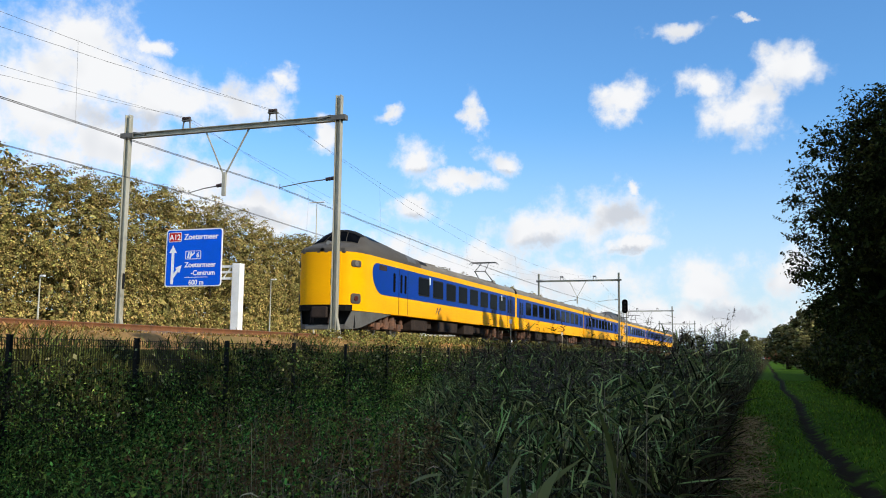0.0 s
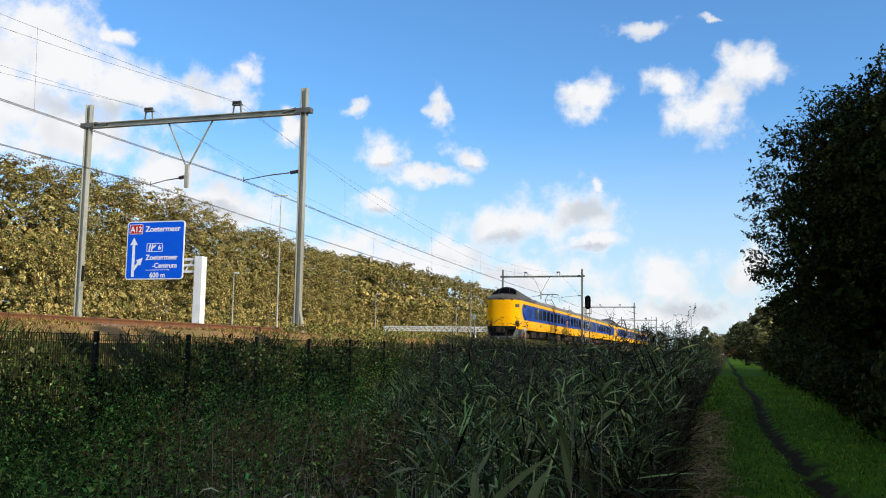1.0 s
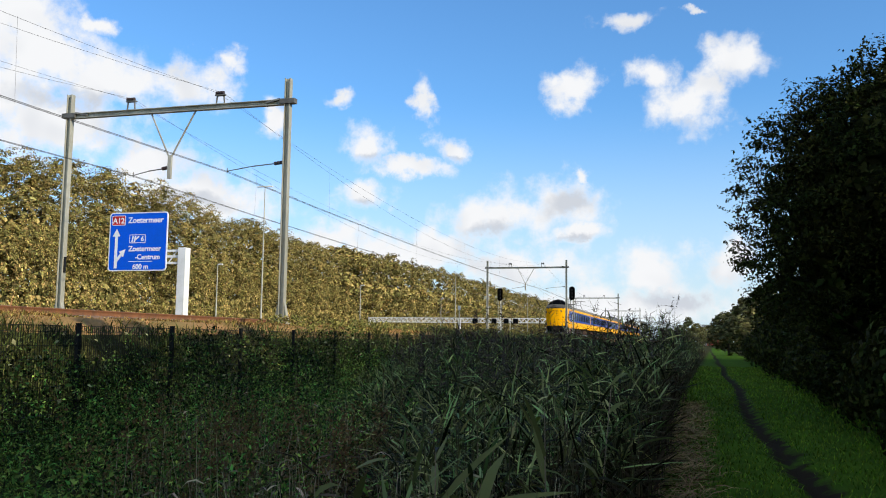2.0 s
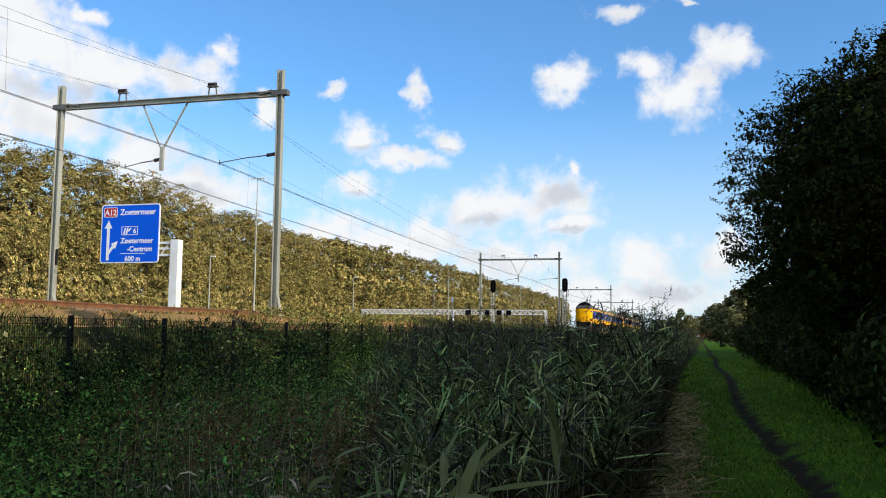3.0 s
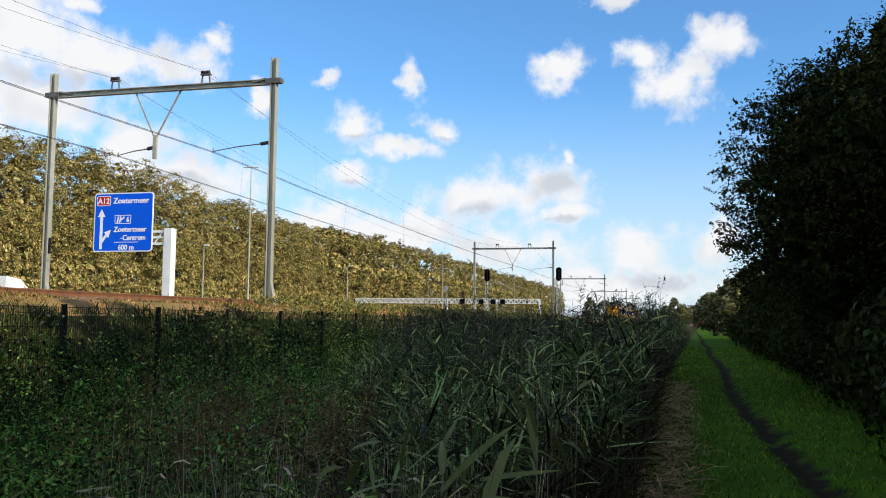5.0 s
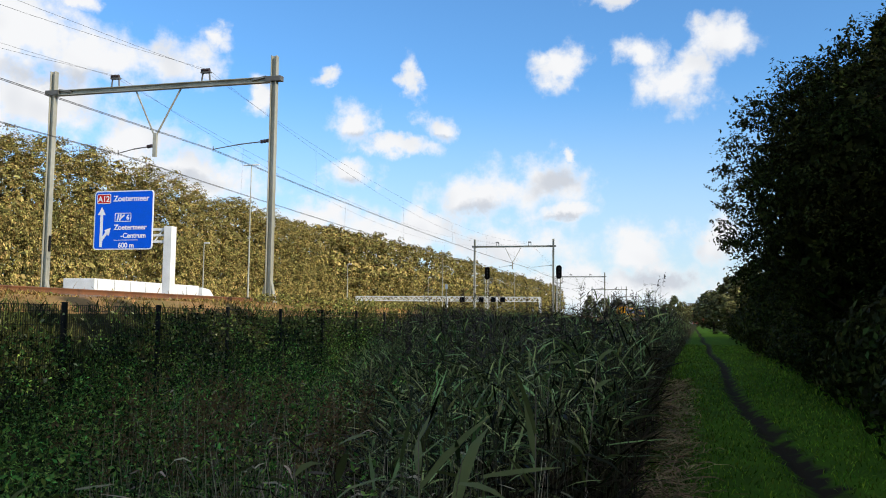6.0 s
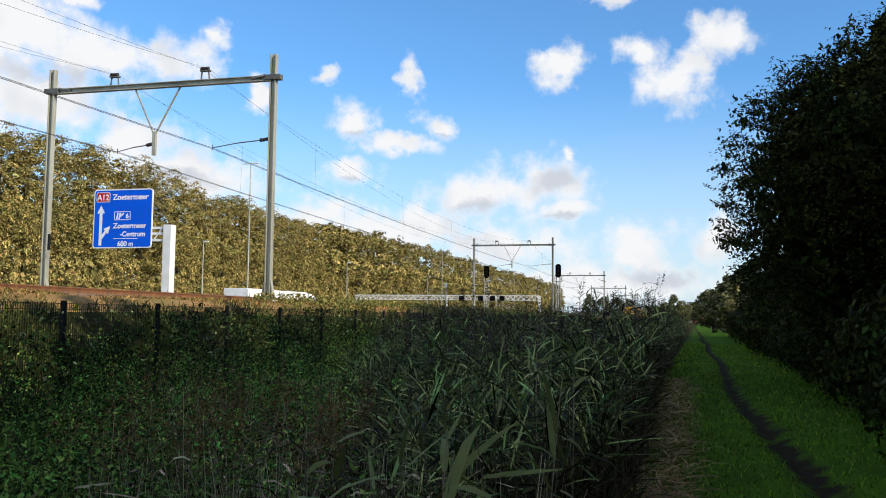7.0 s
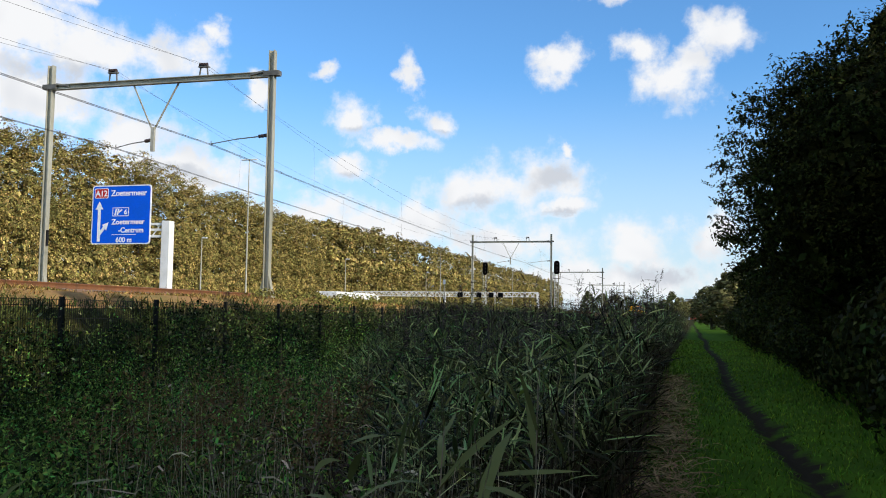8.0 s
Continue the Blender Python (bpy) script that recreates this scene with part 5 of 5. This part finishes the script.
def build_near_reeds():
    """Single reeds close to the camera, each free to sway."""
    rng = np.random.default_rng(47)
    made = []
    spots = [(-1.62, 1.78, 1.36), (-1.3, 2.1, 1.3), (-0.73, 2.05, 1.4), (-0.95, 2.7, 1.22), (-1.25, 3.1, 1.34), (-0.78, 3.4, 1.3), (-1.6, 3.6, 1.26), (-0.62, 3.9, 1.36), (-1.05, 4.3, 1.42), (-2.3, 3.0, 1.05), (-2.75, 3.3, 1.0), (-2.1, 3.9, 1.1),
             (-0.55, 4.7, 1.45), (-1.45, 4.9, 1.45), (-2.55, 2.6, 1.2), (-0.85, 5.4, 1.5), (-1.9, 2.7, 0.95), (-1.5, 1.62, 1.38), (-2.05, 2.2, 1.15), (-1.72, 2.45, 1.12), (-1.0, 2.35, 1.2), (-0.9, 3.15, 1.3)]
    for x, y, h in spots:
        top = new("reed_plant")
        tagged(top, "single tall green reed with long arching leaves", "reed", group="reeds close by")
        root = np.array([[0.0, 0.0, 0.0]])
        stem, leaf, tip, rank = reed_arrays(root, np.array([h]), rng, 9, 1.9)
        obj("stem", mesh_np("stem", *stem, M["reed_dry"]), top)
        for i in range(9):
            v = leaf[0][i * 8:(i + 1) * 8]
            obj("leaf", mesh_np("leaf", v, leaf[1][:3], M["reed_leaf"]), top)
        top.matrix_basis = pose(x, y, ground_z(x, y) - 0.02)
        made.append((top, x, y))
    return made


near_reeds = build_near_reeds()


def leaf_stuff(name, centres, size, mat, label, category, rng, up=0.9, aspect=0.6):
    nrm = rng.normal(size=centres.shape) + np.array([0.1, -0.25, up])
    v, f = leaf_quads(centres, nrm, size, aspect, rng)
    return tagged(obj(name, mesh_np(name, v, f, mat)), label, category, kind="stuff")


def build_herbs():
    rng = np.random.default_rng(53)
    # stems of nettles and brambles: leaves ringed round a leaning stalk
    plants = []
    while len(plants) < 4300:
        y = 3.0 + 26 * rng.uniform() ** 1.3 if rng.uniform() < 0.9 else rng.uniform(-9, 3)
        x = -rng.uniform(0.6, 9.3)
        mound = noise.noise((x * 0.75, y * 0.6, 3)) + 0.5 * noise.noise((x * 2.1, y * 1.8, 5))
        if (x < -0.24 * max(y, 5.5) or rng.uniform() < 0.05) and mound > rng.normal(-0.18, 0.25):
            plants.append((x, y))
    xy = np.array(plants)
    h = np.array([0.30 + 0.95 * smooth01(0.5 + 0.9 * noise.noise((x * 0.8, y * 0.65, 7))) + 0.25 * smooth01((-x - 6.5) / 2) for x, y in xy]) * rng.uniform(0.45, 1.2, len(xy))
    h *= np.clip(0.55 + 0.075 * xy[:, 1], 0.6, 1.2)
    z = ground_many(xy)
    per = 36
    k = np.repeat(np.arange(len(xy)), per)
    u = rng.uniform(0.06, 1.0, len(k)) ** 0.45
    lean = rng.normal(0, 0.22, (len(xy), 2))[k] * (u * h[k])[:, None]
    ring = rng.uniform(0, 6.28, len(k))
    r = rng.uniform(0.02, 0.17, len(k)) * (1.25 - u * 0.7)
    c = np.column_stack([xy[k] + lean + np.stack([np.cos(ring) * r, np.sin(ring) * r], 1), z[k] + u * h[k]])
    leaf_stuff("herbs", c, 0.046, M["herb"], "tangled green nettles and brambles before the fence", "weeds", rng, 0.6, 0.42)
    # leaning grass in tufts, flattened by wind
    n = 34000
    tufts = 1500
    tuft = np.column_stack([-rng.uniform(1.0, 9.4, tufts), 3.0 + 26 * rng.uniform(0, 1, tufts) ** 1.25])
    pick = rng.integers(tufts, size=n)
    swirl = rng.uniform(0, 6.28, tufts)[pick] + rng.normal(0, 0.9, n)
    xy2 = tuft[pick] + rng.normal(0, 0.13, (n, 2))
    rise = rng.uniform(0.0, 0.45, tufts)[pick]
    b = np.column_stack([xy2, ground_many(xy2) + rise * rng.uniform(0.3, 1, n)])
    v, f = strips(b, swirl, rng.uniform(0.25, 0.75, n), rng.uniform(0.7, 1.45, n), rng.uniform(-1.1, 0.3, n), rng.uniform(0.004, 0.010, n), 2, 0.3, rng, (0.8, 1.0, 0.05))
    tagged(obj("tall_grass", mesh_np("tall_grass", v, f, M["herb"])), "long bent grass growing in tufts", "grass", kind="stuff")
    # brown seeding docks in a patch
    n = 330
    xy3 = np.concatenate([np.column_stack([rng.normal(-5.0, 0.55, 190), rng.normal(8.9, 1.0, 190)]), np.column_stack([rng.normal(-3.2, 0.35, 140), rng.normal(8.1, 0.8, 140)])])
    kk = np.repeat(np.arange(n), 46)
    u = rng.uniform(0.15, 1, len(kk))
    hh = rng.uniform(0.75, 1.35, n)
    ln = rng.normal(0, 0.16, (n, 2))
    c = np.column_stack([xy3[kk] + ln[kk] * u[:, None] + rng.normal(0, 0.06, (len(kk), 2)) * (1.2 - u[:, None]), ground_many(xy3)[kk] + u * hh[kk]])
    leaf_stuff("dock_plants", c, 0.036, M["rusty_herb"], "rust-brown seeding dock plants among the weeds", "weeds", rng, 0.4)
    # climbers on the fence
    pts = []
    for y in np.arange(7.0, 60.0, 0.4):
        top = 1.0 + 1.05 * (0.5 + 0.5 * noise.noise((y * 0.45, 1.7, 2))) + rng.normal(0, 0.14)
        m = int(330 if y < 26 else 90)
        zz = rng.uniform(0, 1, m) ** 0.85 * top
        pts.append(np.column_stack([-9.0 + rng.normal(0.03, 0.15, m), y + rng.normal(0, 0.3, m), zz]))
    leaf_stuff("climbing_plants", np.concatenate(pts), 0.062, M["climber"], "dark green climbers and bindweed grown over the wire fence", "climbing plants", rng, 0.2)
    n = 420
    c = np.column_stack([-8.9 + rng.normal(0, 0.25, n), rng.uniform(9, 32, n), rng.uniform(0.2, 1.7, n)])
    leaf_stuff("yellow_leaves", c, 0.08, M["pale_leaf"], "pale yellowing leaves scattered on the fence climbers", "leaves", rng, 0.2)


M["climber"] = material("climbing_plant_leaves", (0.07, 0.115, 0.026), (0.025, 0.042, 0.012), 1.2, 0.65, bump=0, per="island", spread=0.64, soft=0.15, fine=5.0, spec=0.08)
M["pale_leaf"] = material("pale_yellow_leaves", (0.34, 0.33, 0.16), (0.26, 0.27, 0.12), 3, 0.8, bump=0, per="island", spread=0.35)
build_herbs()


def build_bank_grass():
    rng = np.random.default_rng(61)
    for name, n, x0, x1, mat, h0, h1, label in (
            ("bank_grass", 36000, -12.4, -9.2, "green_bank", 0.25, 0.6, "rough green grass on the embankment slope"),
            ("dry_crest_grass", 26000, -14.8, -12.6, "dry_grass", 0.08, 0.24, "dry golden grass along the embankment crest")):
        y = 6 + 120 * rng.uniform(0, 1, n) ** 2.1
        x = rng.uniform(x0, x1, n)
        patch = np.array([noise.noise((a * 0.5, b * 0.35, 12)) for a, b in zip(x, y)])
        keep = patch > (-0.35 if name != "bank_grass" else -0.8)
        xy = np.column_stack([x, y])[keep]
        n = len(xy)
        b = np.column_stack([xy, ground_many(xy) - 0.02])
        hh = rng.uniform(h0, h1, n) * (0.75 + 0.7 * np.clip(patch[keep], -0.3, 0.6))
        v, f = strips(b, rng.uniform(0, 6.28, n), hh, rng.uniform(0.9, 1.5, n), rng.uniform(-0.3, 1.0, n), rng.uniform(0.012, 0.03, n) * (1 + xy[:, 1] / 70), 2, 0.4, rng, (0.8, 1.0, 0.05))
        tagged(obj(name, mesh_np(name, v, f, M[mat])), label, "grass", kind="stuff")
    # taller weeds beside the rails
    n = 520
    xy = np.column_stack([rng.uniform(-14.3, -12.2, n), 27 + 85 * rng.uniform(0, 1, n) ** 1.3])
    k = np.repeat(np.arange(n), 26)
    u = rng.uniform(0.1, 1, len(k))
    hh = rng.uniform(0.12, 0.42, n)
    c = np.column_stack([xy[k] + rng.normal(0, 0.09, (len(k), 2)), ground_many(xy)[k] + u * hh[k]])
    leaf_stuff("trackside_weeds", c, 0.11, M["bank_weed"], "leafy weeds growing beside the track", "weeds", rng, 0.5)
    # verge and scrub between railway and motorway
    n = 9000
    xy = np.column_stack([-rng.uniform(24.5, 30.8, n), 14 + 260 * rng.uniform(0, 1, n) ** 1.3])
    b = np.column_stack([xy, ground_many(xy) - 0.02])
    v, f = strips(b, rng.uniform(0, 6.28, n), rng.uniform(0.5, 1.3, n), rng.uniform(1.0, 1.5, n), rng.uniform(0, 1.0, n), rng.uniform(0.04, 0.09, n), 3, 0.4, rng)
    tagged(obj("verge_grass", mesh_np("verge_grass", v, f, M["dry_grass"])), "long yellow-green grass on the motorway verge", "grass", kind="stuff")


M["green_bank"] = material("green_bank_grass", (0.075, 0.11, 0.025), (0.11, 0.105, 0.03), 0.4, 0.85, bump=0, per="island", spread=0.4, soft=0.2, fine=3.0)
M["bank_weed"] = material("bank_weed_leaves", (0.19, 0.21, 0.055), (0.22, 0.18, 0.05), 0.4, 0.8, bump=0, per="island", spread=0.4, soft=0.2, fine=3.0)
build_bank_grass()


def build_lawn():
    rng = np.random.default_rng(71)
    n = 48000
    y = np.where(rng.uniform(0, 1, n) < 0.93, 3.5 + 60 * rng.uniform(0, 1, n) ** 1.9, rng.uniform(-8, 3.5, n))
    x = rng.uniform(-0.55, 4.3, n) + np.maximum(0, y - 20) * 0.022
    rut = np.array([abs(a - path_mid(b) - 0.05) for a, b in zip(x, y)])
    keep = rut > 0.13 + 0.12 * rng.uniform(0, 1, n)
    xy, y, x = np.column_stack([x, y])[keep], y[keep], x[keep]
    n = len(xy)
    b = np.column_stack([xy, ground_many(xy) - 0.005])
    edge = np.clip((np.abs(x - 1.4 - np.maximum(0, y - 20) * 0.022) - 1.0) / 1.2, 0, 1)
    hh = rng.uniform(0.04, 0.10, n) * (1 + 1.8 * edge)
    v, f = strips(b, rng.uniform(0, 6.28, n), hh, rng.uniform(0.8, 1.5, n), rng.uniform(-0.3, 1.0, n), rng.uniform(0.005, 0.009, n) * (1 + np.maximum(y, 0) / 14), 2, 0.4, rng, (0.9, 0.8, 0.1))
    tagged(obj("path_grass", mesh_np("path_grass", v, f, M["lawn"])), "short bright green grass along the rutted path", "grass", kind="stuff")
    # straw litter at the reeds' foot
    n = 5200
    y = 4 + 20 * rng.uniform(0, 1, n) ** 1.4
    x = -0.14 + rng.normal(0, 0.19, n) + np.maximum(0, y - 20) * 0.02
    b = np.column_stack([x, y, ground_many(np.column_stack([x, y])) + rng.uniform(0.0, 0.16, n)])
    v, f = strips(b, rng.uniform(0, 6.28, n), rng.uniform(0.1, 0.4, n), rng.uniform(-0.1, 0.7, n), rng.uniform(-0.6, 0.3, n), rng.uniform(0.006, 0.016, n), 3, 0.4, rng)
    tagged(obj("straw_litter", mesh_np("straw_litter", v, f, M["straw"])), "brown straw and fallen leaves at the edge of the path", "straw", kind="stuff")


build_lawn()


def build_bushes():
    rng = np.random.default_rng(83)
    kinds = []
    for k in range(2):
        p, nrm = crown_points(rng, 110, 32, 1.35, 1.25, 1.05, 0.26)
        p[:, 2] = np.maximum(p[:, 2], 0.03)
        v, f = leaf_quads(p, nrm, 0.14, 0.6, rng)
        bm = bmesh.new()
        for i in range(7):
            a = rng.uniform(0, 6.28)
            add_bar(bm, (0.1 * math.cos(a), 0.1 * math.sin(a), -0.1), (0.9 * math.cos(a), 0.9 * math.sin(a), 1.5), 0.03, 6, 0.01)
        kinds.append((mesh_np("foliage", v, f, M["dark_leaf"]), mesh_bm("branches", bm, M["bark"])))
    i = 0
    for y in list(np.arange(6.0, 40, 2.1)) + list(np.arange(42, 112, 7.0)):
        x = (3.85 if y < 20 else 4.15) + max(0, y - 14) * 0.034 + rng.normal(0, 0.15)
        top = new("bush")
        tagged(top, "dark leafy shrub at the edge of the grass path", "bush", group="shrubs along the path")
        obj("foliage", kinds[i % 2][0], top)
        obj("branches", kinds[i % 2][1], top)
        s = rng.uniform(0.85, 1.15) * (1 if y < 40 else 1.5)
        top.matrix_basis = pose(x, y, 0, 0, 0, rng.uniform(0, 360)) @ Matrix.Diagonal((s, s, s * rng.uniform(0.8, 1.15), 1))
        i += 1


build_bushes()


# ---- distance ----
def build_distance():
    rng = np.random.default_rng(97)
    p, nrm = crown_points(rng, 120, 16, 3.4, 6.0, 7.0, 0.24)
    v, f = leaf_quads(p, nrm, 0.8, 0.6, rng)
    crown, trunk = mesh_np("crown", v, f, M["far_leaf"]), limb_mesh("trunk", rng, 10.0, 0.25, 2.6, 6, 0.2)
    spots = [(4.6, 126, 0.8, 0.42), (6.5, 122, 0.9, 0.5), (-1.5, 300, 0.8, 0.76), (1.5, 420, 1.0, 0.8), (-6, 430, 1.0, 0.75), (-12, 500, 1.1, 0.7), (-30, 560, 1.4, 1.1), (-40, 600, 1.5, 1.25), (-52, 640, 1.6, 1.35), (-63, 650, 1.6, 1.5), (5, 520, 1.3, 0.8),
             (12, 380, 1.6, 1.1), (14, 260, 1.4, 1.1), (15, 200, 1.4, 1.1), (17, 320, 1.5, 1.2), (-20, 640, 1.5, 0.9), (-2, 660, 1.5, 0.9), (9, 600, 1.5, 1.0)]
    for x, y, s, sz in spots:
        top = new("distant_tree")
        tagged(top, "distant green tree on the horizon beyond the railway", "tree", group="trees on the horizon")
        obj("trunk", trunk, top)
        obj("crown", crown, top)
        top.matrix_basis = pose(x, y, 0, 0, 0, rng.uniform(0, 360)) @ Matrix.Diagonal((s, s, sz, 1))
    for name, x, y, w, h, mat, label in (("flat_building", 8.1, 620, 5, 13.5, "pale_wall", "small pale grey tower block in the far distance"),
                                         ("brick_building", 12.4, 560, 9, 9.5, "brick", "low red brick building in the far distance")):
        top = new(name)
        tagged(top, label, "building")
        wall = box_part("wall", M[mat], top, (-w / 2, w / 2, 0, 8, 0, h), 0.05)
        box_part("roof", M["galv_dark"], top, (-w / 2 - 0.15, w / 2 + 0.15, -0.15, 8.15, h, h + 0.4))
        for i in range(int(w // 2.2)):
            for j in range(int(h // 3)):
                box_part("window", M["glass"], wall, (-w / 2 + 0.7 + 2.2 * i, -w / 2 + 1.9 + 2.2 * i, -0.02, 0.05, 1 + 3 * j, 2.4 + 3 * j))
        top.location = (x, y, 0)
    for x, y, h in ((-13.5, 51.2, 1.6), (-13.4, 66.0, 1.2)):
        top = new("marker_post")
        tagged(top, "thin white trackside marker post with a small plate", "marker post", group="marker posts")
        bm = bmesh.new()
        add_bar(bm, (0, 0, 0), (0, 0, h), 0.035, 8)
        part("post", bm, M["galv"], top)
        box_part("plate", M["sign_white"], top, (-0.08, 0.08, -0.05, -0.038, h - 0.26, h))
        top.location = (x, y, 2.1)


M["far_leaf"] = material("distant_leaves", (0.10, 0.115, 0.045), (0.13, 0.115, 0.04), 0.2, 0.8, bump=0, per="island", spread=0.35, soft=0.2, fine=2.0)
M["pale_wall"] = material("pale_concrete_wall", (0.45, 0.47, 0.5), None, 0.5, 0.9)
build_distance()


# ---- what moves ----
def motions():
    steps = [i * 0.25 for i in range(33)]
    walk(train, [(t, pose(TRACKS[0], 32.8 + 39.3 * t, RAIL_Z)) for t in steps])
    for i, (reed, x, y) in enumerate(near_reeds):
        z = ground_z(x, y) - 0.02
        rows = []
        for k in range(33):
            t = k * 0.25
            gust = math.sin(t * 1.7 + x * 1.3 + i * 0.4) + 0.5 * math.sin(t * 3.1 + i * 1.7)
            rows.append((t, pose(x, y, z, 1.2 * math.sin(t * 2.3 + i * 2.1), 2.0 + 2.2 * gust, 0)))
        walk(reed, rows)
    walk(lorry, [(t, pose(-40.0, 63.4 + 22.5 * (t - 6.5), 0.13)) for t in steps])


motions()
